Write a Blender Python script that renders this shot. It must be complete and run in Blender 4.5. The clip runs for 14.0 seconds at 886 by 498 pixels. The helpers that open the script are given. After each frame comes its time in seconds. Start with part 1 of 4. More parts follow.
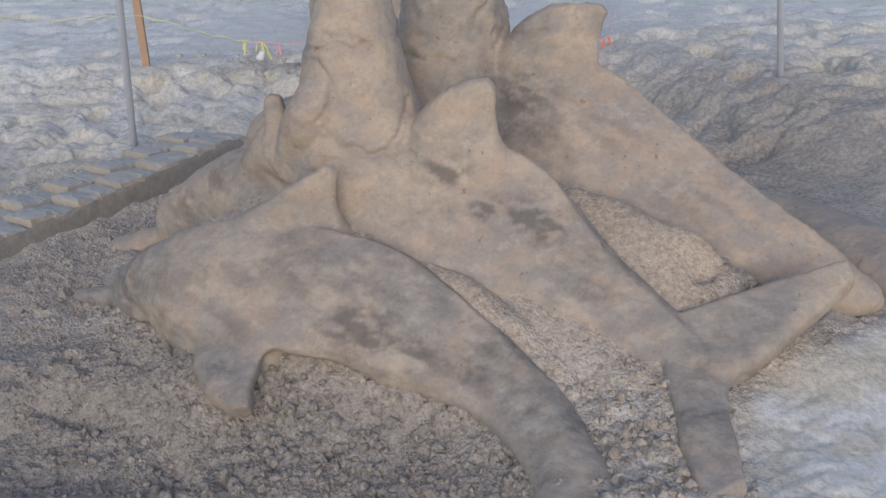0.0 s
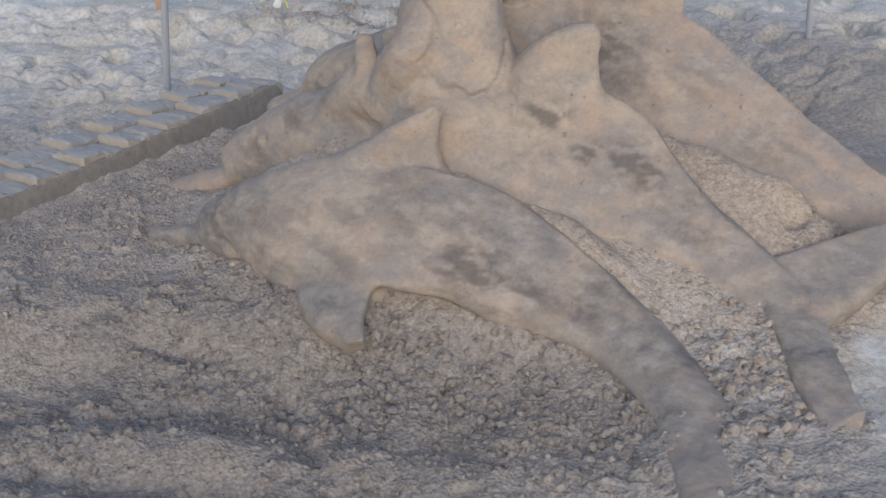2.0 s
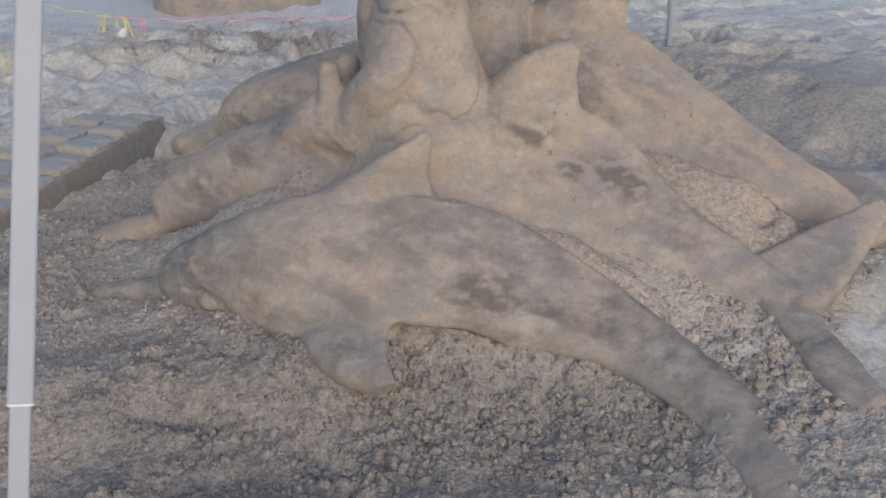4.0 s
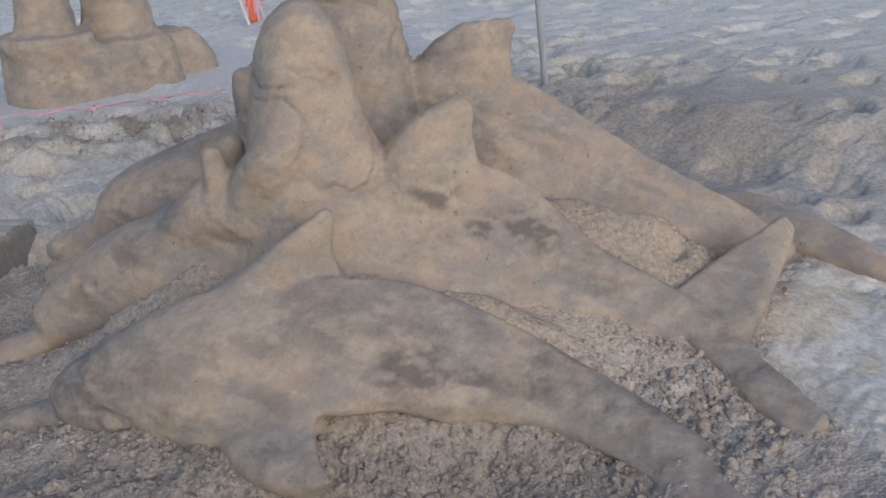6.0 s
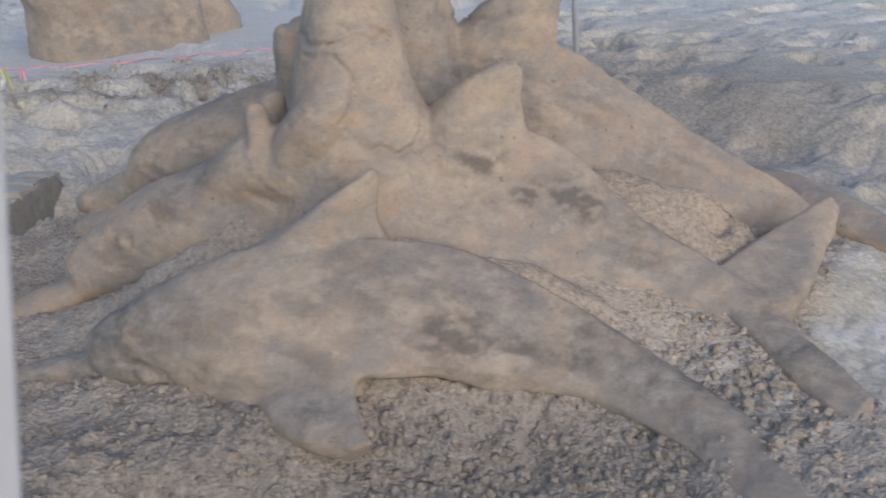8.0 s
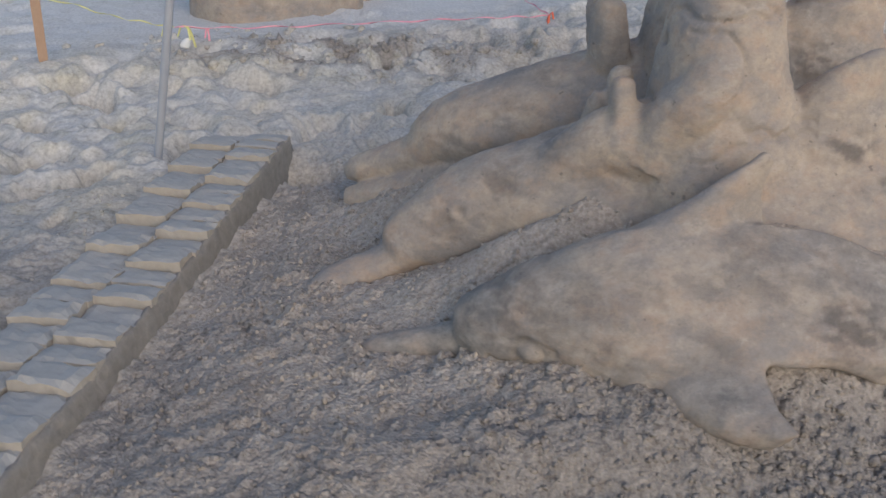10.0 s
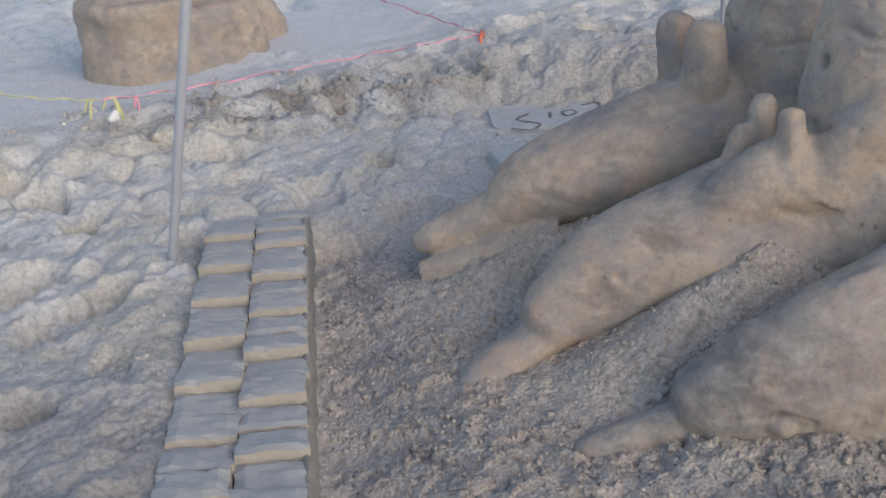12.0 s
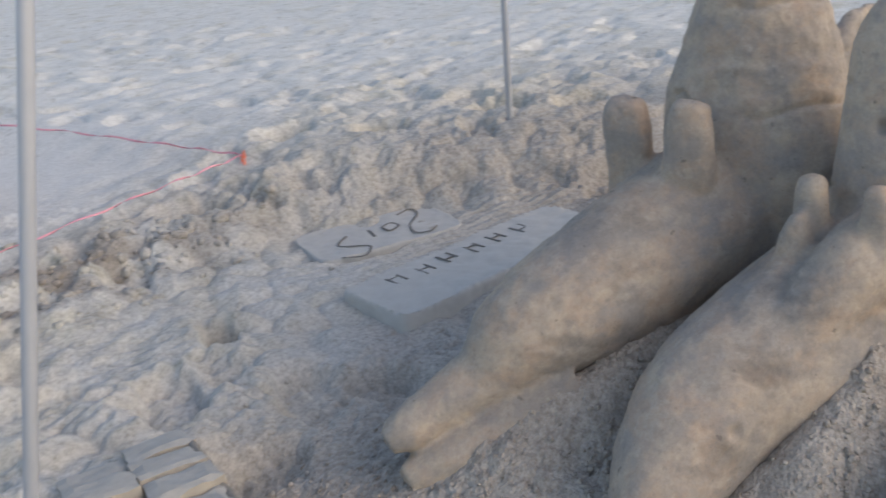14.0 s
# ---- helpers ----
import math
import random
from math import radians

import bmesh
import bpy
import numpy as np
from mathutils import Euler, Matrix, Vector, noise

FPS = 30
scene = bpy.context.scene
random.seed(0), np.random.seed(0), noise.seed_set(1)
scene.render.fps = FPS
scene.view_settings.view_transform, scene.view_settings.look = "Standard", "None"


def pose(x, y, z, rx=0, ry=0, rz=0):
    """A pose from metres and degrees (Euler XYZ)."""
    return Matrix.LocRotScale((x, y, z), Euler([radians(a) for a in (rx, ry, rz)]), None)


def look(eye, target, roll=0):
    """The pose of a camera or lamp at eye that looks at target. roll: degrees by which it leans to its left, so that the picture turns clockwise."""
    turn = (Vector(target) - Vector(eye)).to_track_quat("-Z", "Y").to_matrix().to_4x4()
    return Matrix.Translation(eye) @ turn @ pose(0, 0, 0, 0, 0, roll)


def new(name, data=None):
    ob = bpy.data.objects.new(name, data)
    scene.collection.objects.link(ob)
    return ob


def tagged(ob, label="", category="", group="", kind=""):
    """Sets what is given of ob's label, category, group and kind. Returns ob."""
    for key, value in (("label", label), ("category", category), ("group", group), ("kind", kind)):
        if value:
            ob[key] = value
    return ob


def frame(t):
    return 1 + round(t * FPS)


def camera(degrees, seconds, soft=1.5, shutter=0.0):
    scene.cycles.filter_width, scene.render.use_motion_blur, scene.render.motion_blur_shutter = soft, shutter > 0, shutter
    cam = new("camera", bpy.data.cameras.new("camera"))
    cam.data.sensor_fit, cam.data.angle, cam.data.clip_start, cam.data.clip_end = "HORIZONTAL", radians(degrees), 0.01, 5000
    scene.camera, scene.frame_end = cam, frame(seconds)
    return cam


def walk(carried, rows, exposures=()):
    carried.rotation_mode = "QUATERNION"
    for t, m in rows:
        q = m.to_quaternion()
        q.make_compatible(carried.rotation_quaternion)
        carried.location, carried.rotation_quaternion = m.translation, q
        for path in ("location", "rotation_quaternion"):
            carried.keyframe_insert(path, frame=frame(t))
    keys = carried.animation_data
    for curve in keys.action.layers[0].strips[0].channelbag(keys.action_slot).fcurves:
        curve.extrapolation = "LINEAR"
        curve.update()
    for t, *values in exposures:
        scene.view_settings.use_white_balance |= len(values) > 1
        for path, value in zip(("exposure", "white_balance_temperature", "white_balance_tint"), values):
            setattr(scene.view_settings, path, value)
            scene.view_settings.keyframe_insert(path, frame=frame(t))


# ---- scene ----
cam = camera(48.71, 14.0, soft=1.5, shutter=0.35)
PATH = [
    (0, -0.0000, -0.0000, 1.5243, 66.942, 1.983, 4.221),
    (0.5, 0.0027, 0.0242, 1.5333, 66.226, 1.182, 4.386),
    (1, -0.0381, 0.0513, 1.5232, 65.732, 0.277, 4.044),
    (1.5, -0.2312, -0.0038, 1.4990, 65.279, -1.109, 1.724),
    (2, -0.5401, -0.1031, 1.4779, 64.822, -0.466, 1.459),
    (2.5, -0.6758, -0.0709, 1.4547, 64.642, -1.095, -0.943),
    (2.7, -0.7654, -0.0225, 1.4279, 64.466, -2.568, -2.022),
    (4.8, -1.3956, 0.1779, 1.4862, 67.306, 2.036, -17.917),
    (5, -1.3657, 0.2422, 1.4705, 67.687, 2.352, -18.401),
    (5.5, -1.3520, 0.3265, 1.4988, 68.078, 3.130, -20.276),
    (6, -1.3073, 0.2619, 1.4823, 68.562, 3.351, -21.717),
    (6.5, -1.2730, 0.2812, 1.4625, 67.030, 3.275, -22.595),
    (7, -1.2591, 0.3066, 1.4657, 66.151, 3.119, -22.526),
    (7.5, -1.2659, 0.3352, 1.4604, 66.201, 2.441, -21.728),
    (8, -1.4238, 0.3368, 1.4409, 67.165, 1.306, -20.771),
    (8.5, -1.7950, 0.3100, 1.4414, 68.673, 1.909, -18.665),
    (9, -1.9809, 0.3763, 1.4326, 66.791, -1.572, -17.282),
    (9.2, -2.0591, 0.4559, 1.3840, 66.427, -1.412, -16.231),
    (11.3, -3.0356, 1.4124, 1.4849, 64.675, -0.180, -29.628),
    (11.5, -3.0503, 1.5017, 1.4834, 64.626, 0.599, -30.037),
    (12, -3.2911, 1.7473, 1.4949, 65.899, 2.489, -34.633),
    (12.5, -3.3959, 2.0236, 1.4783, 65.876, 0.622, -39.929),
    (13, -3.3941, 2.4654, 1.5100, 66.193, 2.342, -43.387),
    (13.5, -3.4228, 2.8644, 1.4965, 69.101, 5.403, -49.664),
    (14, -3.4025, 3.1352, 1.4806, 69.230, 5.950, -59.176),
]
walk(cam, [(t, pose(*row)) for t, *row in PATH], exposures=[(0, 0.31, 6500, 10), (2.7, 0.36, 6500, 10), (4.8, 0.21, 6640, 10), (6.4, 0.19, 6640, 10), (7.2, 0.29, 6640, 10), (8, 0.30, 6620, 10), (9.2, 0.16, 6580, 10), (11.3, 0.45, 6650, 10), (13, 0.50, 6820, 10), (14, 0.60, 7080, 10)])

# ---- light ----
world = bpy.data.worlds.new("dusk_sky")
scene.world = world
world.use_nodes = True
wt = world.node_tree
sky = wt.nodes.new("ShaderNodeTexSky")
sky.sky_type, sky.sun_disc = "NISHITA", False
SUN_ELEV, SUN_AZ = 29.0, 176.0          # degrees; azimuth clockwise from +y
sky.sun_elevation, sky.sun_rotation = radians(SUN_ELEV), radians(SUN_AZ)
sky.air_density, sky.dust_density, sky.ozone_density = 1.0, 1.5, 1.1
wt.links.new(sky.outputs["Color"], wt.nodes["Background"].inputs["Color"])
wt.nodes["Background"].inputs["Strength"].default_value = 0.15
sun_data = bpy.data.lights.new("sun", "SUN")
sun_data.energy, sun_data.angle, sun_data.color = 0.27, radians(60), (1.0, 0.78, 0.60)
sun = new("sun", sun_data)
sx, sy = math.sin(radians(SUN_AZ)), math.cos(radians(SUN_AZ))
ce, se = math.cos(radians(SUN_ELEV)), math.sin(radians(SUN_ELEV))
sun.matrix_world = look((10 * sx * ce, 10 * sy * ce, 10 * se), (0, 0, 0))


# ---- noise ----
def grad_noise(x, y, seed=0):
    """Gradient noise on arrays, about -1 to 1."""
    xi, yi = np.floor(x).astype(np.int64), np.floor(y).astype(np.int64)
    fx, fy = x - xi, y - yi

    def corner(i, j, dx, dy):
        h = (i * 374761393 + j * 668265263 + seed * 1442695041) & 0xFFFFFFFF
        h = ((h ^ (h >> 13)) * 1274126177) & 0xFFFFFFFF
        a = ((h ^ (h >> 16)) & 0xFFFF) / 65536.0 * 2 * np.pi
        return np.cos(a) * dx + np.sin(a) * dy

    u, v = fx * fx * fx * (fx * (fx * 6 - 15) + 10), fy * fy * fy * (fy * (fy * 6 - 15) + 10)
    a = corner(xi, yi, fx, fy) * (1 - u) + corner(xi + 1, yi, fx - 1, fy) * u
    b = corner(xi, yi + 1, fx, fy - 1) * (1 - u) + corner(xi + 1, yi + 1, fx - 1, fy - 1) * u
    return (a * (1 - v) + b * v) * 1.5


def cells(x, y, seed=0):
    """Distance to the nearest scattered point, in cells: 0 at the point, about 0.7 between points."""
    xi, yi = np.floor(x).astype(np.int64), np.floor(y).astype(np.int64)
    best = np.full(np.shape(x), 9.0)
    for i in (-1, 0, 1):
        for j in (-1, 0, 1):
            a, b = xi + i, yi + j
            h = (a * 374761393 + b * 668265263 + seed * 1442695041) & 0xFFFFFFFF
            h = ((h ^ (h >> 13)) * 1274126177) & 0xFFFFFFFF
            px, py = a + (h & 0xFF) / 255.0, b + ((h >> 8) & 0xFF) / 255.0
            best = np.minimum(best, np.hypot(x - px, y - py))
    return best


def sig(v):
    return 1 / (1 + np.exp(-np.clip(v, -30, 30)))


def bump(x, y, cx, cy, sx_, sy_, turn=0.0):
    c, s = math.cos(radians(turn)), math.sin(radians(turn))
    u, v = (x - cx) * c + (y - cy) * s, -(x - cx) * s + (y - cy) * c
    return np.exp(-0.5 * ((u / sx_) ** 2 + (v / sy_) ** 2))


# The sand border: its far end, its way towards the near end, its breadth across.
WALL_END, WALL_WAY, WALL_SIDE = (-1.83, 5.35), (-0.457, -0.889), (0.889, -0.457)


def wall_uv(x, y):
    dx, dy = x - WALL_END[0], y - WALL_END[1]
    return dx * WALL_WAY[0] + dy * WALL_WAY[1], dx * WALL_SIDE[0] + dy * WALL_SIDE[1]


def zones(x, y):
    """How far each spot of the ground belongs to the crumbly, trodden, swept and white sand."""
    w = 0.12 * grad_noise(x * 2.3, y * 2.3, 7)
    u, v = wall_uv(x, y)
    inside = sig((v - 0.22) / 0.03) * sig((5.2 - y + w) / 0.15) * sig((y - 1.25 + 2 * w) / 0.12)
    white = sig((2.58 + 0.75 * np.minimum(x - 0.62, 0.55) - y + 0.5 * w) / 0.035) * sig((x - 0.66 + 0.5 * w) / 0.04) * sig((y - 1.2 + 2 * w + 0.25 * np.sin(x * 2.0)) / 0.2) * sig((2.9 - x + 3 * w) / 0.3)
    crumb = inside * (1 - white) * sig((1.35 - x + w) / 0.1) * sig((y - 1.3 + 2 * w) / 0.2)
    swept = np.maximum(bump(x, y, -0.8, 8.1, 1.25, 0.6, 20) ** 0.5 * sig((y - 7.25 + w) / 0.12), 0.2 * bump(x, y, -0.4, 5.4, 0.8, 0.55))
    trodden = (1 - inside) * (1 - np.clip(swept, 0, 1)) * (1 - white)
    dry = sig((np.hypot(x + 0.3, y - 3.4) - 4.6 + 4 * w) / 0.5)
    # Damp sand; at the left front also trench shade put into the colour.
    damp_shade = np.clip(0.75 * bump(x, y, 1.5, 4.75, 1.0, 0.75, -30) + 0.35 * bump(x, y, 0.6, 6.3, 1.3, 0.35, -38) * (1 + 5 * w) + 1.1 * bump(x, y, -1.15, 6.85, 0.75, 0.26, -14) * np.clip(0.5 + 2.2 * grad_noise(x * 4.5, y * 4.5, 65), 0, 1) + 0.5 * bump(x, y, -1.1, 2.74, 0.3, 0.14, -10)
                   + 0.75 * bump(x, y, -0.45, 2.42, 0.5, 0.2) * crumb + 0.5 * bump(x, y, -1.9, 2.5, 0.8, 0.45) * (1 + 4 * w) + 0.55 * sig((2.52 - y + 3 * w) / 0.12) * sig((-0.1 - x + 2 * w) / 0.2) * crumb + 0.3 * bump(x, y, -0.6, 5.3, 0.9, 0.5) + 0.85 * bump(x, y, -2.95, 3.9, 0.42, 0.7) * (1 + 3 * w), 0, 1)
    damp_shade = np.clip(damp_shade + 0.45 * bump(x, y, -1.3, 2.62, 0.35, 0.17), 0, 1)
    white = np.maximum(white, 0.42 * bump(x, y, 0.30, 2.45, 0.14, 0.32, 15))
    return crumb, trodden, np.clip(swept, 0, 1), white, dry, damp_shade


random.seed(11)
PRINTS = []
for _ in range(1700):
    px, py = random.uniform(-7.0, 5.0), random.uniform(-2.0, 13.0)
    u0, v0 = wall_uv(px, py)
    if v0 > -0.42 and 1.0 < py < 5.0 and px < 1.6:
        continue
    if abs(px + 0.9) < 1.8 and abs(py - 8.2) < 0.95 or (px - 0.1) ** 2 + (py - 5.6) ** 2 < 0.9:
        continue
    if any((px - q[0]) ** 2 + (py - q[1]) ** 2 < 0.062 for q in PRINTS):
        continue
    far = math.hypot(px + 0.3, py - 3.4) > 4.2 or math.hypot(px - 1.7, py - 4.9) < 0.9
    PRINTS.append((px, py, random.uniform(0, 180), random.uniform(0.7, 1.3), random.uniform(0.25, 1.0) * (0.45 if far else 1.0)))


def ground_shape(x, y):
    """The ground's large forms: the heap under the sculpture, the dip before it, the bank behind."""
    z = -0.13 + 0.43 * bump(x, y, -0.28, 3.42, 0.66, 0.47)
    z = z + 0.12 * bump(x, y, 0.55, 3.05, 0.28, 0.22)
    z = z - 0.15 * sig((0.02 - x) / 0.09) * sig((2.64 - y) / 0.06) * sig((x + 2.9) / 0.3) 
    z = z - 0.05 * sig((0.5 - x) / 0.2) * sig((2.0 - y) / 0.2)
    z = z - 0.05 * bump(x, y, -1.02, 2.32, 0.20, 0.035, -62) - 0.04 * bump(x, y, -1.45, 2.65, 0.14, 0.035, -15) - 0.045 * bump(x, y, -1.55, 2.10, 0.5, 0.04, -4) + 0.03 * bump(x, y, -1.4, 2.24, 0.5, 0.05, -4)
    d = (x - 0.75) * 0.77 + (y - 5.95) * 0.63
    bank = sig(d / 0.12) * (1 - sig((y - 6.7) / 0.1) * sig((0.66 - x) / 0.08))
    z = z + 0.27 * bank + 0.17 * sig((y - 6.55) / 0.2) * (1 - bank)
    u, v = wall_uv(x, y)
    z = z + 0.045 * np.exp(-0.5 * ((v + 0.40) / 0.15) ** 2) * sig((u + 0.1) / 0.1) * sig((3.2 - u) / 0.15)
    z = z - 0.06 * np.exp(-0.5 * ((v - 0.26) / 0.16) ** 2) * sig((u + 0.05) / 0.05) * sig((3.4 - u) / 0.2)
    z = z - 0.05 * bump(x, y, -1.62, 3.25, 0.16, 0.2) - 0.05 * bump(x, y, -0.75, 5.15, 0.55, 0.4)
    z = z + 0.07 * bump(x, y, 1.4, 3.45, 0.35, 0.38) + 0.03 * bump(x, y, -0.05, 2.88, 0.40, 0.10, -32) + 0.16 * bump(x, y, -1.08, 3.46, 0.25, 0.085, -20)
    z = z + 0.13 * bump(x, y, 0.35, 3.22, 0.34, 0.09, -35) + 0.12 * bump(x, y, -1.24, 4.28, 0.24, 0.13, -35) + 0.08 * bump(x, y, -0.75, 3.93, 0.35, 0.07, -25) + 0.13 * bump(x, y, -0.98, 4.10, 0.26, 0.09, -25)
    # crumbled sand filling the valley between the front and the middle dolphin
    rise = np.interp(x, [-0.7, -0.5, -0.16, 0.08, 0.2, 0.45], [0.28, 0.27, 0.17, 0.03, -0.05, -0.06])
    line = np.interp(x, [-0.7, -0.5, -0.16, 0.08, 0.2, 0.45], [3.12, 3.06, 2.88, 2.80, 2.74, 2.66]) - y
    fill = np.exp(-0.5 * (line / np.where(line > 0, 0.075, 0.05)) ** 2) * sig((x + 0.7) / 0.05) * sig((0.5 - x) / 0.06)
    z = z + np.maximum(rise - z, 0) * fill
    z = z - 0.075 * bump(x, y, 0.60, 3.005, 0.045, 0.028, 20) + 0.035 * bump(x, y, 0.58, 3.07, 0.07, 0.035, -20)
    # levelled round the lettered slab
    return z - np.maximum(z + 0.165, 0) * np.clip(1.8 * bump(x, y, 0.30, 5.92, 0.38, 0.22, -31), 0, 1)


def apron(x, y):
    """The smoother sand on the slopes between the dolphins."""
    return np.maximum(bump(x, y, -0.22, 2.98, 0.5, 0.15, -28), bump(x, y, 0.42, 3.12, 0.42, 0.15, -38))


def ground_z(x, y):
    crumb, trodden, swept, white, dry, damp_shade = zones(x, y)
    z = ground_shape(x, y)
    near = sig((9.0 - y) / 0.6) * sig((4.0 - x) / 0.4) * sig((x + 5.5) / 0.4)
    z = z + 0.016 * grad_noise(x * 3.1, y * 3.1, 1) * (1 - 0.7 * swept)
    # trodden sand: soft hollows with rims, crumbled edges
    lump = np.abs(grad_noise(x * 4.2 + 0.4 * grad_noise(x * 3, y * 3, 4), y * 4.2, 2))
    calm = (1 - 0.6 * sig((np.hypot(x + 0.3, y - 3.4) - 4.1) / 0.4)) * (1 - 0.75 * bump(x, y, 1.7, 4.9, 0.9, 0.65, -30))
    kx, ky = x + 0.06 * grad_noise(x * 5, y * 5, 61), y + 0.06 * grad_noise(x * 5, y * 5, 62)
    lumps = np.clip(0.62 - 1.9 * cells(kx * 5.2, ky * 5.2, 63) ** 2, -0.4, 1) * np.clip(0.65 + 1.2 * grad_noise(x * 1.3, y * 1.3, 64), 0.15, 1.2)
    z = z + trodden * calm * (0.026 * (0.45 - lump) + 0.058 * lumps + 0.010 * grad_noise(x * 11, y * 11, 3) + 0.005 * grad_noise(x * 23, y * 23, 31))
    # crumbly sand: heaps of clods
    # smoother sand on the slopes between the dolphins
    k = crumb * near * (1 - 0.7 * apron(x, y))
    heap = np.clip(0.5 + grad_noise(x * 6.5, y * 6.5, 5), 0, 1)
    broken = 0.65 + 0.7 * np.clip(0.5 + 1.3 * grad_noise(x * 2.9, y * 2.9, 41), 0, 1)
    wx = 0.015 * grad_noise(x * 31, y * 31, 42) + 0.007 * grad_noise(x * 83, y * 83, 81)
    wy = 0.015 * grad_noise(x * 31, y * 31, 43) + 0.007 * grad_noise(x * 83, y * 83, 82)
    broken = broken * np.clip(0.75 + 1.1 * grad_noise(x * 14, y * 14, 83), 0.1, 1.5)
    z = z + k * (0.018 * (heap - 0.5) + broken * (0.026 * (0.32 - cells((x + wx) * 17, (y + wy) * 17, 6) ** 2) + 0.020 * (0.3 - cells((x + wx) * 35, (y + wy) * 35, 8) ** 2) + 0.014 * (0.3 - cells((x + wx) * 62, (y + wy) * 62, 19) ** 2) + 0.004 * grad_noise(x * 80, y * 80, 44)))
    z = z + trodden * near * (0.022 * (0.3 - cells((x + wx) * 27, (y + wy) * 27, 9) ** 2) + 0.012 * (0.3 - cells((x + wx) * 58, (y + wy) * 58, 20) ** 2) + 0.004 * grad_noise(x * 60, y * 60, 45)) * np.clip(0.5 + 1.5 * grad_noise(x * 2.1, y * 2.1, 46), 0, 1) * (0.12 + 0.88 * np.maximum(sig((2.7 - y) / 0.2), bump(x, y, -2.85, 3.9, 0.4, 0.6)))
    r = np.hypot(x + 1.75, y - 5.25)
    z = z + 0.010 * np.sin(r * 2 * np.pi / 0.066 + 2.0 * grad_noise(x * 3, y * 3, 71)) * sig((r - 0.22) / 0.04) * sig((0.85 - r) / 0.1) * sig((x + 1.75) / 0.08) * sig((y - 4.95) / 0.08) * np.clip(0.6 + grad_noise(x * 4, y * 4, 72), 0, 1)
    q = (x - 0.45) * math.sin(radians(31)) + (y - 5.58) * math.cos(radians(31)) + 0.02 * grad_noise(x * 2.5, y * 2.5, 73)
    z = z + 0.007 * np.sin(q * 2 * np.pi / 0.06) * np.clip(1.5 * bump(x, y, 0.45, 5.58, 0.55, 0.13, -31), 0, 1)
    for cx, cy, turn in ((-2.07, 3.765, -15), (-2.03, 3.935, -28), (-2.10, 4.17, -20), (-2.2, 3.55, -10)):
        c, s_ = math.cos(radians(turn)), math.sin(radians(turn))
        a, b = (x - cx) * c + (y - cy) * s_, -(x - cx) * s_ + (y - cy) * c
        z = z - 0.013 * (0.5 + 0.5 * np.cos(a * 2 * np.pi / 0.036)) * sig((0.085 - np.abs(a)) / 0.008) * np.exp(-0.5 * (b / 0.024) ** 2)
    z = z + white * (0.020 * grad_noise(x * 4, y * 4, 11) + 0.006 * np.abs(grad_noise(x * 3.5 + 2 * y, y * 14 - 9 * x, 10)) + 0.005 * grad_noise(x * 9, y * 9, 53) + np.clip(grad_noise(x * 3.2, y * 3.2, 12) - 0.05, 0, 1) * 0.045 * (0.32 - cells(x * 21, y * 21, 12) ** 2))
    # broken bank
    d = (x - 0.75) * 0.77 + (y - 5.95) * 0.63
    edge = np.exp(-0.5 * ((d - 0.12) / 0.22) ** 2) + np.exp(-0.5 * ((y - 6.65) / 0.22) ** 2) * (1 - sig(d / 0.2))
    ragged = grad_noise(x * 3.1, y * 3.1, 13) + 0.6 * grad_noise(x * 7.3, y * 7.3, 15) + 0.3 * np.abs(grad_noise(x * 15, y * 15, 16)) + 0.12 * grad_noise(x * 33, y * 33, 17)
    edge = edge * (1 - 0.6 * sig((x - 0.9) / 0.15) * sig((5.9 - y) / 0.2))
    z = z + edge * (0.034 * ragged + 0.030 * (0.3 - cells((x + 2 * wx) * 8, (y + 2 * wy) * 8, 14) ** 2) + 0.012 * (0.3 - cells((x + wx) * 21, (y + wy) * 21, 18) ** 2))
    for px, py, turn, s, deep in PRINTS:
        m = (np.abs(x - px) < 0.4) & (np.abs(y - py) < 0.4)
        if not m.any():
            continue
        xm, ym = x[m], y[m]
        wob = 0.02 * grad_noise(xm * 14, ym * 14, 47)
        b = np.clip(2.6 * bump(xm + wob, ym - wob, px, py, 0.088 * s, 0.058 * s, turn), 0, 1)
        r = bump(xm - wob, ym, px, py, 0.155 * s, 0.12 * s, turn)
        z[m] += deep * (-0.145 * b ** 1.4 + 0.040 * r * (1 + 0.7 * grad_noise(xm * 19, ym * 19, 48)))
    return z


# ---- materials ----
def node_material(name):
    m = bpy.data.materials.new(name)
    m.use_nodes = True
    t = m.node_tree
    return m, t, t.nodes["Principled BSDF"]


def add(t, kind, **values):
    n = t.nodes.new(kind)
    for key, value in values.items():
        n.inputs[key.replace("_", " ")].default_value = value
    return n


def noise_node(t, vec, scale, detail=4.0, rough=0.6):
    n = add(t, "ShaderNodeTexNoise", Scale=scale, Detail=detail, Roughness=rough)
    t.links.new(vec, n.inputs["Vector"])
    return n.outputs["Fac"]


def ramp(t, fac, stops):
    r = t.nodes.new("ShaderNodeValToRGB")
    els = r.color_ramp.elements
    els[0].position, els[0].color = stops[0][0], (*stops[0][1], 1)
    els[1].position, els[1].color = stops[-1][0], (*stops[-1][1], 1)
    for p, c in stops[1:-1]:
        e = els.new(p)
        e.color = (*c, 1)
    t.links.new(fac, r.inputs["Fac"])
    return r.outputs["Color"]


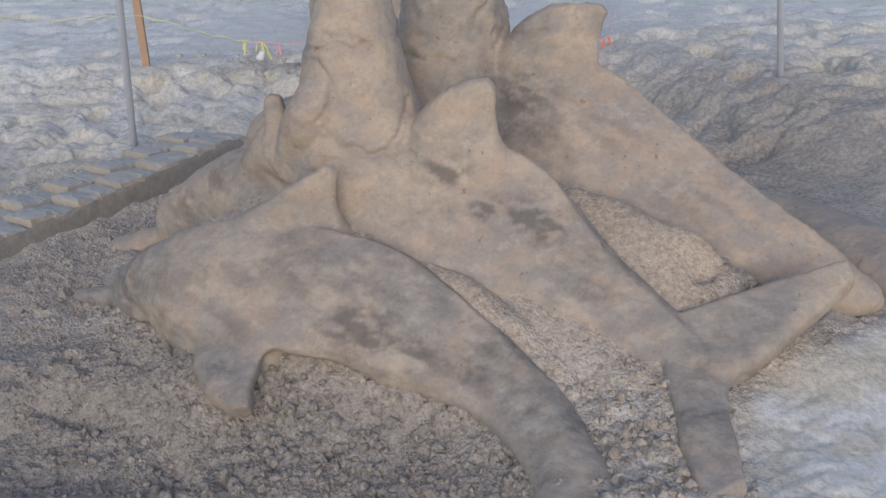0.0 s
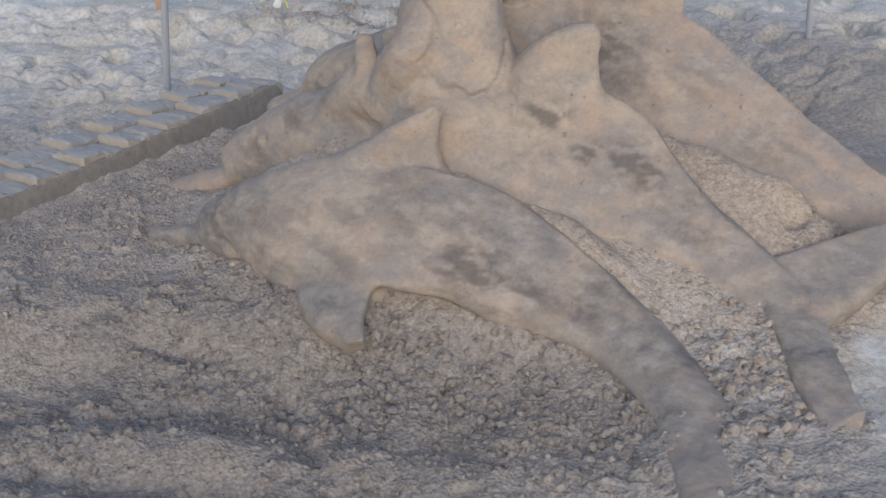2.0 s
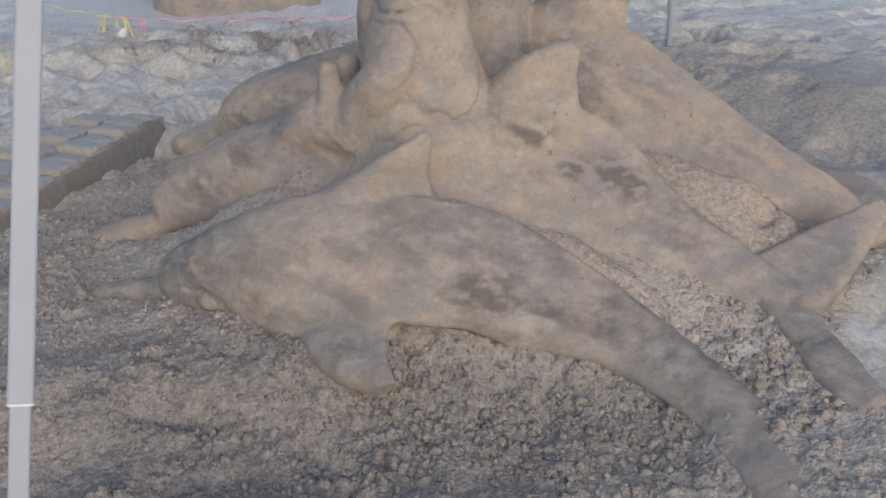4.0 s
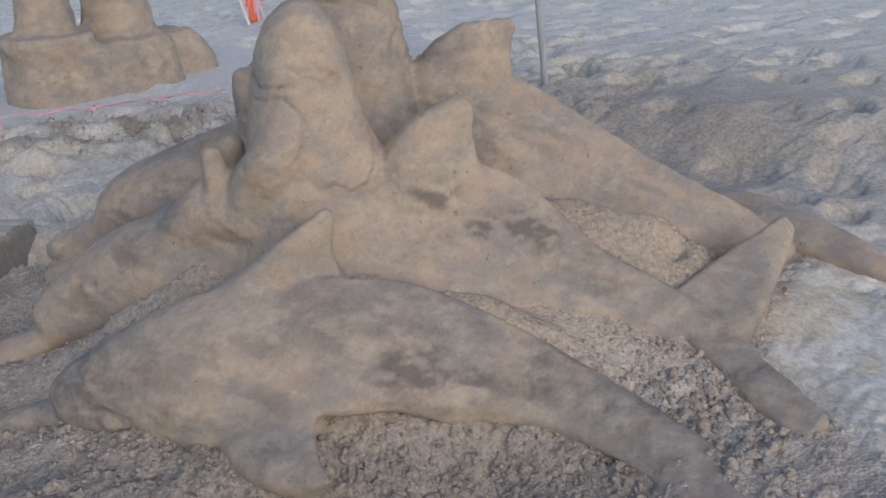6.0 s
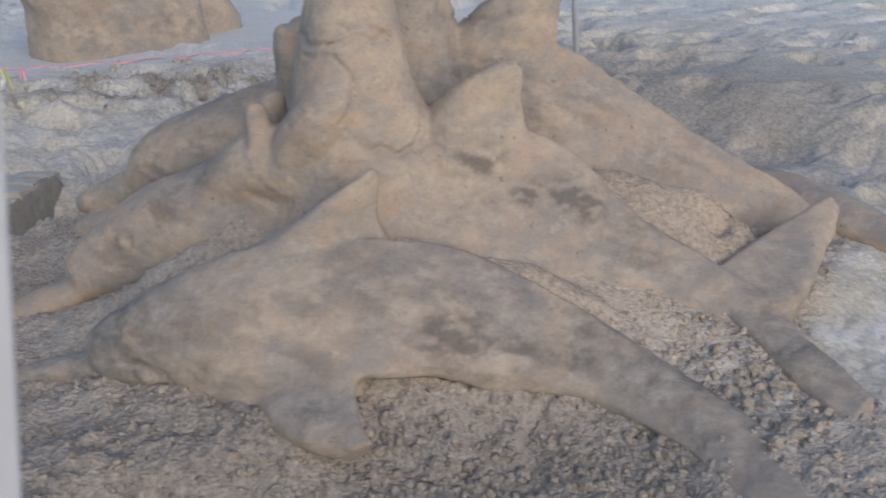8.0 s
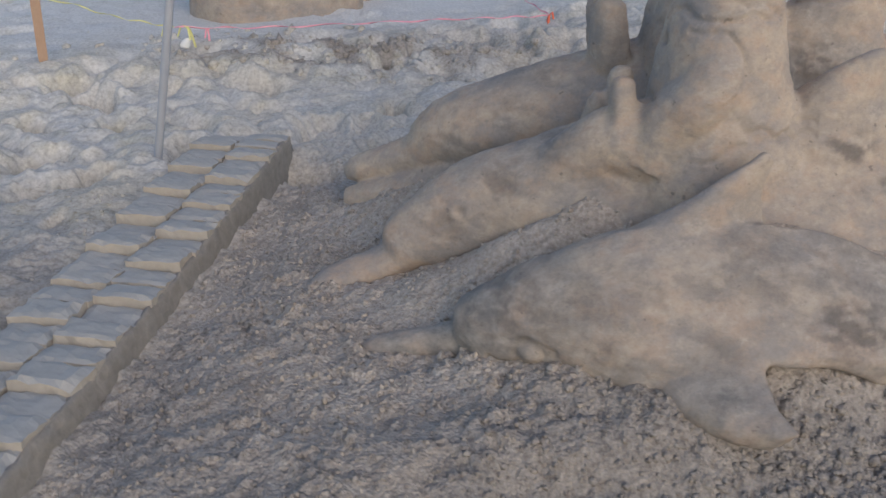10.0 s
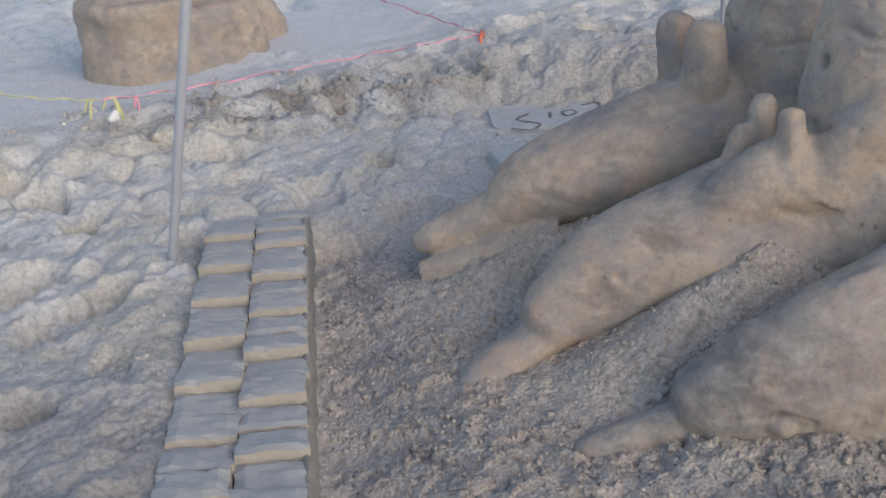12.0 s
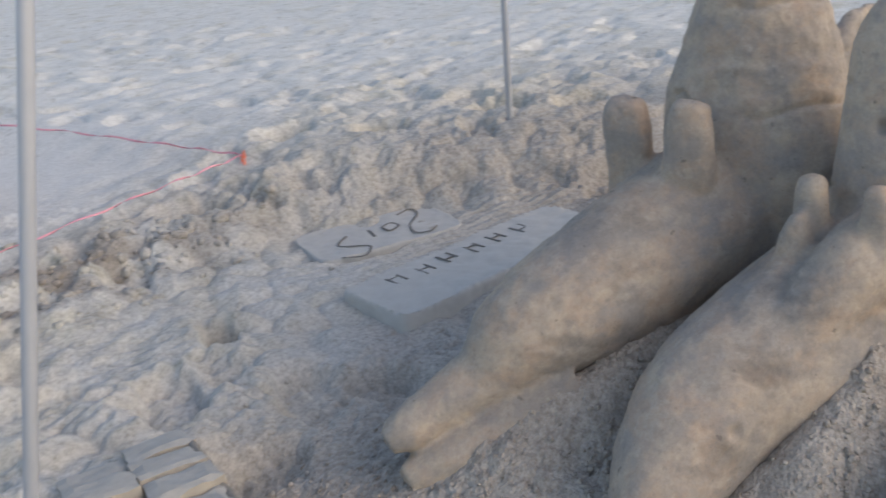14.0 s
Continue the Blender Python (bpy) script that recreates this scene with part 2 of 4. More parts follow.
def mix(t, fac, a, b, blend="MIX"):
    n = t.nodes.new("ShaderNodeMix")
    n.data_type, n.blend_type = "RGBA", blend
    for sock, val in ((n.inputs[0], fac), (n.inputs[6], a), (n.inputs[7], b)):
        if isinstance(val, (int, float)):
            sock.default_value = val
        elif isinstance(val, tuple):
            sock.default_value = (*val, 1)
        else:
            t.links.new(val, sock)
    return n.outputs[2]


def attribute(t, name):
    n = t.nodes.new("ShaderNodeAttribute")
    n.attribute_name = name
    return n.outputs["Fac"]


def bumps(t, bsdf, heights):
    last = None
    for h, strength, dist in heights:
        b = add(t, "ShaderNodeBump", Distance=dist)
        if isinstance(strength, float):
            b.inputs["Strength"].default_value = strength
        else:
            t.links.new(strength, b.inputs["Strength"])
        t.links.new(h, b.inputs["Height"])
        if last:
            t.links.new(last, b.inputs["Normal"])
        last = b.outputs["Normal"]
    t.links.new(last, bsdf.inputs["Normal"])


def loose_sand():
    m, t, b = node_material("loose_sand")
    vec = t.nodes.new("ShaderNodeNewGeometry").outputs["Position"]
    broad, mid, fine = noise_node(t, vec, 1.7, 5), noise_node(t, vec, 9, 6, 0.65), noise_node(t, vec, 140, 3, 0.7)
    crumb = mix(t, mid, (0.275, 0.238, 0.206), (0.45, 0.388, 0.33))
    tread = mix(t, mid, (0.36, 0.347, 0.328), (0.63, 0.61, 0.578))
    tread = mix(t, ramp(t, broad, [(0.42, (0, 0, 0)), (0.68, (0.55, 0.55, 0.55))]), tread, (0.48, 0.42, 0.32))
    white = mix(t, ramp(t, noise_node(t, vec, 3.6, 7, 0.62), [(0.42, (0, 0, 0)), (0.56, (1, 1, 1))]), (0.47, 0.435, 0.37), mix(t, mid, (0.58, 0.565, 0.53), (0.70, 0.69, 0.66)))
    swept = mix(t, mid, (0.56, 0.555, 0.55), (0.64, 0.635, 0.63))
    tread = mix(t, attribute(t, "dry"), tread, mix(t, mid, (0.50, 0.49, 0.46), (0.80, 0.79, 0.76)))
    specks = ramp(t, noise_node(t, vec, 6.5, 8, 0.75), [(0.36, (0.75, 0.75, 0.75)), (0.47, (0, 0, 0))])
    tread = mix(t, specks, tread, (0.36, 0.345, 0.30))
    yellow = ramp(t, noise_node(t, vec, 2.6, 6, 0.7), [(0.52, (0, 0, 0)), (0.70, (0.6, 0.6, 0.6))])
    tread = mix(t, yellow, tread, (0.47, 0.43, 0.32))
    crumb = mix(t, ramp(t, broad, [(0.40, (0, 0, 0)), (0.62, (0.7, 0.7, 0.7))]), crumb, (0.46, 0.41, 0.36))
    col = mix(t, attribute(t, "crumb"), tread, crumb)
    col = mix(t, attribute(t, "damp_shade"), col, mix(t, mid, (0.19, 0.17, 0.154), (0.35, 0.315, 0.282)))
    col = mix(t, attribute(t, "slope"), col, mix(t, mid, (0.31, 0.258, 0.212), (0.44, 0.365, 0.297)))
    col = mix(t, attribute(t, "swept"), col, swept)
    col = mix(t, attribute(t, "white"), col, white)
    grain = noise_node(t, vec, 48, 5, 0.7)
    # Grain tone; its low spots also put crevice shade into the colour.
    col = mix(t, 0.65, col, ramp(t, grain, [(0.34, (0.22, 0.21, 0.205)), (0.46, (0.5, 0.5, 0.5)), (0.64, (0.86, 0.85, 0.83))]), "SOFT_LIGHT")
    col = mix(t, 0.3, col, ramp(t, fine, [(0.3, (0.3, 0.3, 0.3)), (0.7, (0.9, 0.9, 0.88))]), "SOFT_LIGHT")
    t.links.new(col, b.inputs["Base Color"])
    b.inputs["Roughness"].default_value, b.inputs["Specular IOR Level"].default_value = 0.95, 0.15
    vor = add(t, "ShaderNodeTexVoronoi", Scale=85.0)
    t.links.new(vec, vor.inputs["Vector"])
    dome = add(t, "ShaderNodeMath")
    dome.operation = "SUBTRACT"
    dome.inputs[0].default_value = 1.0
    t.links.new(vor.outputs["Distance"], dome.inputs[1])
    rugged = add(t, "ShaderNodeMath")
    rugged.operation, rugged.use_clamp = "MULTIPLY_ADD", True
    rugged.inputs[1].default_value, rugged.inputs[2].default_value = 0.6, 0.08
    t.links.new(attribute(t, "crumb"), rugged.inputs[0])
    bumps(t, b, [(mid, 0.3, 0.02), (grain, 0.4, 0.007), (dome.outputs[0], rugged.outputs[0], 0.009), (fine, 0.35, 0.002)])
    return m


def packed_sand(name, pale, dark):
    m, t, b = node_material(name)
    vec = t.nodes.new("ShaderNodeNewGeometry").outputs["Position"]
    mp = add(t, "ShaderNodeMapping", Rotation=(0.0, -0.15, radians(24)), Scale=(0.75, 1.0, 1.1))
    t.links.new(vec, mp.inputs["Vector"])
    along = mp.outputs["Vector"]
    broad, patch = noise_node(t, along, 2.8, 5, 0.6), noise_node(t, along, 5.5, 6, 0.68)
    mid, grain, fine = noise_node(t, along, 24, 6, 0.7), noise_node(t, vec, 75, 5, 0.7), noise_node(t, vec, 260, 2, 0.7)
    col = mix(t, ramp(t, broad, [(0.38, (0, 0, 0)), (0.62, (1, 1, 1))]), dark, pale)
    col = mix(t, ramp(t, patch, [(0.38, (0.75, 0.75, 0.75)), (0.54, (0, 0, 0))]), col, (0.285, 0.265, 0.255))
    blush = noise_node(t, along, 8.5, 6, 0.7)
    col = mix(t, ramp(t, blush, [(0.48, (0, 0, 0)), (0.62, (0.75, 0.75, 0.75))]), col, (0.43, 0.325, 0.25))
    col = mix(t, ramp(t, blush, [(0.34, (0.5, 0.5, 0.5)), (0.46, (0, 0, 0))]), col, (0.27, 0.25, 0.235))
    col = mix(t, ramp(t, patch, [(0.54, (0, 0, 0)), (0.70, (0.5, 0.5, 0.5))]), col, tuple(min(1, 1.18 * c) for c in pale))
    col = mix(t, ramp(t, mid, [(0.33, (0.42, 0.42, 0.42)), (0.43, (0, 0, 0))]), col, (0.24, 0.215, 0.195))
    flake = noise_node(t, along, 13, 9, 0.74)
    col = mix(t, ramp(t, flake, [(0.42, (0.4, 0.4, 0.4)), (0.475, (0, 0, 0))]), col, (0.285, 0.26, 0.245))
    col = mix(t, ramp(t, flake, [(0.545, (0, 0, 0)), (0.60, (0.45, 0.45, 0.45))]), col, (0.47, 0.405, 0.345))
    col = mix(t, attribute(t, "damp_shade"), col, mix(t, ramp(t, flake, [(0.40, (0, 0, 0)), (0.60, (1, 1, 1))]), (0.16, 0.153, 0.147), (0.32, 0.30, 0.275)))
    col = mix(t, attribute(t, "stain_shade"), col, (0.115, 0.105, 0.10))
    pits = ramp(t, noise_node(t, vec, 34, 3, 0.5), [(0.255, (0.6, 0.6, 0.6)), (0.31, (0, 0, 0))])
    col = mix(t, pits, col, (0.15, 0.13, 0.115))
    col = mix(t, 0.22, col, ramp(t, grain, [(0.34, (0.28, 0.27, 0.26)), (0.47, (0.5, 0.5, 0.5)), (0.66, (0.75, 0.74, 0.72))]), "SOFT_LIGHT")
    col = mix(t, 0.2, col, ramp(t, fine, [(0.3, (0.35, 0.35, 0.35)), (0.7, (0.75, 0.75, 0.75))]), "SOFT_LIGHT")
    t.links.new(col, b.inputs["Base Color"])
    b.inputs["Roughness"].default_value, b.inputs["Specular IOR Level"].default_value = 0.9, 0.2
    bumps(t, b, [(patch, 0.12, 0.02), (flake, 0.3, 0.006), (mid, 0.2, 0.008), (grain, 0.35, 0.004), (fine, 0.3, 0.0015)])
    return m


def plain_material(name, col_a, col_b, rough, metal=0.0, scale=20.0, relief=0.15):
    m, t, b = node_material(name)
    vec = t.nodes.new("ShaderNodeNewGeometry").outputs["Position"]
    n = noise_node(t, vec, scale, 5, 0.65)
    t.links.new(mix(t, n, col_a, col_b), b.inputs["Base Color"])
    b.inputs["Roughness"].default_value, b.inputs["Metallic"].default_value = rough, metal
    bumps(t, b, [(n, relief, 0.002 + 0.01 * (relief - 0.15)), (noise_node(t, vec, scale * 6, 4, 0.7), relief, 0.0015)])
    return m


LOOSE = loose_sand()
PACKED = packed_sand("packed_sand", (0.45, 0.375, 0.30), (0.325, 0.283, 0.25))
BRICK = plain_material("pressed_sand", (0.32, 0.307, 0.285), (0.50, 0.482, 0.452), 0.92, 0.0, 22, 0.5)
BRICK_SIDE = plain_material("dark_pressed_sand", (0.15, 0.14, 0.128), (0.38, 0.345, 0.305), 0.92, 0.0, 26, 0.9)
# Copy of the brick colour with warm side light put into it.
BRICK_WARM_LIT = plain_material("pressed_sand_warm_lit", (0.32, 0.285, 0.24), (0.50, 0.45, 0.38), 0.92, 0.0, 30, 0.5)
SLAB = plain_material("smoothed_sand", (0.41, 0.395, 0.37), (0.55, 0.535, 0.51), 0.9, 0.0, 14, 0.4)
GREY_PIPE = plain_material("grey_pipe", (0.36, 0.38, 0.425), (0.44, 0.46, 0.505), 0.45, 0.0, 9)
WOOD = plain_material("stake_wood", (0.36, 0.23, 0.155), (0.45, 0.31, 0.215), 0.8, 0.0, 40)
PINK = plain_material("pink_tape", (0.86, 0.34, 0.42), (0.90, 0.46, 0.52), 0.5)
ORANGE = plain_material("orange_tape", (0.85, 0.16, 0.08), (0.90, 0.24, 0.12), 0.5)
YELLOW = plain_material("yellow_tape", (0.68, 0.66, 0.24), (0.76, 0.74, 0.34), 0.5)
WHITE = plain_material("white_tag", (0.75, 0.75, 0.72), (0.82, 0.82, 0.80), 0.6)
GROOVE = plain_material("dark_groove", (0.15, 0.14, 0.132), (0.22, 0.205, 0.19), 0.9)


# ---- helpers for things ----
def mesh_of(name, verts, faces, material, smooth=True):
    me = bpy.data.meshes.new(name)
    me.from_pydata([tuple(v) for v in verts], [], faces)
    me.materials.append(material)
    me.shade_smooth() if smooth else me.shade_flat()
    return me


def thing(name, label, category, group="", kind="", at=(0, 0, 0)):
    ob = new(name)
    ob.location = at
    return tagged(ob, label, category, group, kind)


def part(name, me, parent, label=""):
    ob = new(name, me)
    ob.parent = parent
    return tagged(ob, label)


def spline(points, n):
    """A smooth curve through points of any dimension (Catmull-Rom), n samples."""
    p = np.array(points, float)
    q = np.vstack([2 * p[0] - p[1], p, 2 * p[-1] - p[-2]])
    t = np.linspace(0, len(p) - 1 - 1e-9, n)
    i, f = t.astype(int), (t % 1)[:, None]
    a, b, c, d = q[i], q[i + 1], q[i + 2], q[i + 3]
    return 0.5 * (2 * b + (c - a) * f + (2 * a - 5 * b + 4 * c - d) * f ** 2 + (3 * b - a - 3 * c + d) * f ** 3)


def rings_to_mesh(rings):
    """Vertices and faces of a closed skin over rings of equal size."""
    n = len(rings[0])
    verts = [tuple(v) for r in rings for v in r]
    faces = [(k * n + i, k * n + (i + 1) % n, (k + 1) * n + (i + 1) % n, (k + 1) * n + i) for k in range(len(rings) - 1) for i in range(n)]
    faces.append(tuple(range(n))[::-1])
    faces.append(tuple((len(rings) - 1) * n + i for i in range(n)))
    return verts, faces


def body(rows, n=40, seg=32):
    """A body along rows of x, y, z, half breadth, half height and, if given, roundness: 2 round, towards 1 ridged like a roof."""
    s = spline([(*r, 2.0)[:6] for r in rows], n)
    tang = np.gradient(s[:, :3], axis=0)
    rings = []
    for p, tg in zip(s, tang):
        tg = Vector(tg).normalized()
        side = tg.cross(Vector((0, 0, 1))).normalized()
        up = side.cross(tg)
        w, h, e = max(p[3], 0.004), max(p[4], 0.004), max(p[5], 1.0)
        ring = []
        for a in np.linspace(0, 2 * math.pi, seg, endpoint=False):
            c, q = math.cos(a), math.sin(a)
            f = e if q >= 0 else max(e, 2.0 + 3.0 * (2.0 - min(e, 2.0)))
            k = (abs(c) ** f + abs(q) ** f) ** (-1 / f)
            ring.append(Vector(p[:3]) + side * (w * c * k) + up * (h * q * k))
        rings.append(ring)
    return rings_to_mesh(rings)


def column(rows, n=30, seg=30, square=2.0, lean=0.0):
    """An upright lump with level rings along rows of x, y, z, half breadth in x and in y; square: above 2, boxier."""
    rings = []
    for p in spline(rows, n):
        ring = []
        for a in np.linspace(0, 2 * math.pi, seg, endpoint=False):
            c, q = math.cos(a), math.sin(a)
            k = (abs(c) ** square + abs(q) ** square) ** (-1 / square)
            dx, dy = max(p[3], 0.004) * c * k, max(p[4], 0.004) * q * k
            ring.append((p[0] + dx * math.cos(lean) - dy * math.sin(lean), p[1] + dx * math.sin(lean) + dy * math.cos(lean), p[2]))
        rings.append(ring)
    return rings_to_mesh(rings)


def blade(lead, trail, face, thick, n=20, seg=20, rim=0.7):
    """A fin between two curves (three points each, root to tip); face: the way that its broad side looks; rim: 1 rounded, towards 0 square-edged."""
    def power(v):
        return math.copysign(abs(v) ** rim, v)
    def bez(c, t):
        a, b, d = (Vector(v) for v in c)
        return a * (1 - t) ** 2 + b * 2 * t * (1 - t) + d * t ** 2
    rings, nrm = [], Vector(face).normalized()
    for t in np.linspace(0, 1, n):
        a, b = bez(lead, t), bez(trail, t)
        th = thick[1] + (thick[0] - thick[1]) * (1 - t) ** 2.2
        mid, half = (a + b) / 2, (a - b) / 2
        rings.append([mid + half * power(math.cos(q)) + nrm * (th * power(math.sin(q))) for q in np.linspace(0, 2 * math.pi, seg, endpoint=False)])
    return rings_to_mesh(rings)


def sculpt(name, skins, voxel, soften, rough, stains, material, carve=None, dark_patches=()):
    """Joins skins into one lump of packed sand with softened joints and a hand-smoothed surface."""
    bm = bmesh.new()
    for verts, faces in skins:
        vs = [bm.verts.new(v) for v in verts]
        for fc in faces:
            bm.faces.new([vs[i] for i in fc])
    bmesh.ops.recalc_face_normals(bm, faces=bm.faces)
    me = bpy.data.meshes.new(name)
    bm.to_mesh(me)
    bm.free()
    tmp = new("lump", me)
    r = tmp.modifiers.new("remesh", "REMESH")
    r.mode, r.voxel_size = "VOXEL", voxel
    s = tmp.modifiers.new("smooth", "SMOOTH")
    s.factor, s.iterations = 0.5, soften
    deps = bpy.context.evaluated_depsgraph_get()
    out = bpy.data.meshes.new_from_object(tmp.evaluated_get(deps))
    bpy.data.objects.remove(tmp)
    n = len(out.vertices)
    co, no = np.empty(n * 3), np.empty(n * 3)
    out.vertices.foreach_get("co", co)
    out.vertices.foreach_get("normal", no)
    co, no = co.reshape(-1, 3), no.reshape(-1, 3)
    d = np.empty(n)
    st = np.zeros(n)
    for i, p in enumerate(co):
        v = Vector(p)
        d[i] = rough * (1.5 * noise.noise(v * 5.0) + 0.8 * noise.noise(v * 12) + 0.5 * noise.noise(v * 27) - 0.8 * max(0.0, noise.noise(v * 17 + Vector((9, 3, 1)))) ** 2 - 1.2 * max(0.0, noise.noise(v * 44) - 0.45) + 0.35 * noise.noise(v * 64))
        if stains:
            st[i] = 0.45 + 1.0 * noise.noise(Vector((v.x * 10 + v.y * 5, v.y * 10, v.z * 24 + v.x * 9))) + 0.6 * noise.noise(Vector((v.x * 26, v.y * 26, v.z * 50))) + 0.35 * noise.noise(v * 75)
    mask = np.zeros(n)
    for cx, cy, cz, ra, amount in stains:
        q = (co[:, 0] - cx) ** 2 + (co[:, 1] - cy) ** 2 + 3.0 * (co[:, 2] - cz) ** 2
        mask = np.maximum(mask, amount * np.exp(-0.5 * q / ra ** 2))
    st = np.clip(mask * np.clip(st * 1.5 - 0.22, 0, 1.0), 0, 0.72)
    d -= 0.004 * st
    # Broad darker patches; on the back dolphin they also hold painted shade.
    dark_tone = np.zeros(n)
    for cx, cy, cz, ra, amount in dark_patches:
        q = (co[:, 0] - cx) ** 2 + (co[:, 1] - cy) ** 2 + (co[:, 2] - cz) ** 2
        dark_tone = np.maximum(dark_tone, amount * np.exp(-0.5 * q / ra ** 2))
    if len(dark_patches):
        dark_tone = np.clip(dark_tone * np.array([1.0 + 0.9 * noise.noise(Vector(p) * 9.0) + 0.5 * noise.noise(Vector(p) * 24.0) if w > 0.02 else 0.0 for p, w in zip(co, dark_tone)]), 0, 0.9)
    if carve is not None:
        d += carve(co)
    co = co + no * d[:, None]
    out.vertices.foreach_set("co", co.ravel())
    out.attributes.new("stain_shade", "FLOAT", "POINT").data.foreach_set("value", st)
    out.attributes.new("damp_shade", "FLOAT", "POINT").data.foreach_set("value", dark_tone)
    out.materials.clear()
    out.materials.append(material)
    out.shade_smooth()
    out.name = name
    return new(name, out)


# ---- ground ----
def steps(lo, a, b, hi, fine, grow):
    """Coordinates, fine between a and b, ever coarser outwards to lo and hi."""
    mid = list(np.arange(a, b, fine))
    out, s, v = [], fine, a
    while v > lo:
        s = min(s * 1.045, 4.0)
        v -= s
        out.append(v)
    up, s, v = [], fine, mid[-1]
    while v < hi:
        s = min(s * grow, 4.0)
        v += s
        up.append(v)
    return np.array(out[::-1] + mid + up)


def build_ground():
    gx, gy = steps(-80, -3.6, 1.6, 90, 0.0088, 1.021), steps(-60, 1.8, 6.2, 140, 0.0088, 1.0125)
    x, y = np.meshgrid(gx, gy)
    x, y = x.ravel(), y.ravel()
    z = ground_z(x, y)
    nx, ny = len(gx), len(gy)
    me = bpy.data.meshes.new("ground")
    idx = np.arange(nx * ny).reshape(ny, nx)
    quads = np.stack([idx[:-1, :-1], idx[:-1, 1:], idx[1:, 1:], idx[1:, :-1]], -1).reshape(-1, 4)
    me.vertices.add(nx * ny)
    me.vertices.foreach_set("co", np.stack([x, y, z], 1).ravel())
    me.loops.add(quads.size)
    me.loops.foreach_set("vertex_index", quads.ravel())
    me.polygons.add(len(quads))
    me.polygons.foreach_set("loop_start", np.arange(0, quads.size, 4))
    me.update(calc_edges=True)
    for key, val in zip(("crumb", "trodden", "swept", "white", "dry", "damp_shade"), zones(x, y)):
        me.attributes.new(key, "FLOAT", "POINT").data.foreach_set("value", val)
    me.attributes.new("slope", "FLOAT", "POINT").data.foreach_set("value", np.clip(1.3 * apron(x, y), 0, 0.9))
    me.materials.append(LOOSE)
    me.shade_smooth()
    tagged(new("ground", me), "pale trodden beach sand with footprints and crumbled heaps", "ground", kind="structure")


build_ground()

# ---- sculptures ----
def grooves(co, lines, width, depth, y_max):
    """Finger-drawn creases on the faces that look towards -y; lines of x, z points."""
    d = np.zeros(len(co))
    wob = 0.006 * np.sin(co[:, 0] * 70 + co[:, 2] * 50)
    for pts in lines:
        best = np.full(len(co), 9.0)
        for (ax, az), (bx, bz) in zip(pts[:-1], pts[1:]):
            t = np.clip(((co[:, 0] - ax) * (bx - ax) + (co[:, 2] - az) * (bz - az)) / ((bx - ax) ** 2 + (bz - az) ** 2), 0, 1)
            best = np.minimum(best, np.hypot(co[:, 0] - ax - t * (bx - ax) + wob, co[:, 2] - az - t * (bz - az) + wob))
        d -= depth * np.exp(-0.5 * (best / width) ** 2) * (co[:, 1] < y_max)
    return d


def hollow(co, holes, cracks, box):
    """Small finger holes, and wavy cracks within a box of x, y and z."""
    d = np.zeros(len(co))
    for hx, hy, hz, ra, depth in holes:
        q = np.sqrt((co[:, 0] - hx) ** 2 + (co[:, 1] - hy) ** 2 + (co[:, 2] - hz) ** 2)
        d -= depth * np.exp(-0.5 * (q / ra) ** 4)
    (x0, x1), (y0, y1), (z0, z1) = box
    inside = (co[:, 0] > x0) & (co[:, 0] < x1) & (co[:, 1] > y0) & (co[:, 1] < y1) & (co[:, 2] > z0) & (co[:, 2] < z1)
    for base, sx1, sy1, amp, freq, depth in cracks:
        line = co[:, 2] - base - sx1 * co[:, 0] - sy1 * co[:, 1] - amp * np.sin(co[:, 0] * freq + co[:, 1] * 9) - 0.010 * np.sin(co[:, 0] * 61 + co[:, 1] * 47)
        fade = np.clip(0.55 + 0.9 * np.sin(co[:, 0] * 13 + co[:, 1] * 17 + base * 40), 0, 1)
        d -= inside * fade * depth * np.exp(-0.5 * (line / 0.0065) ** 2)
    return d


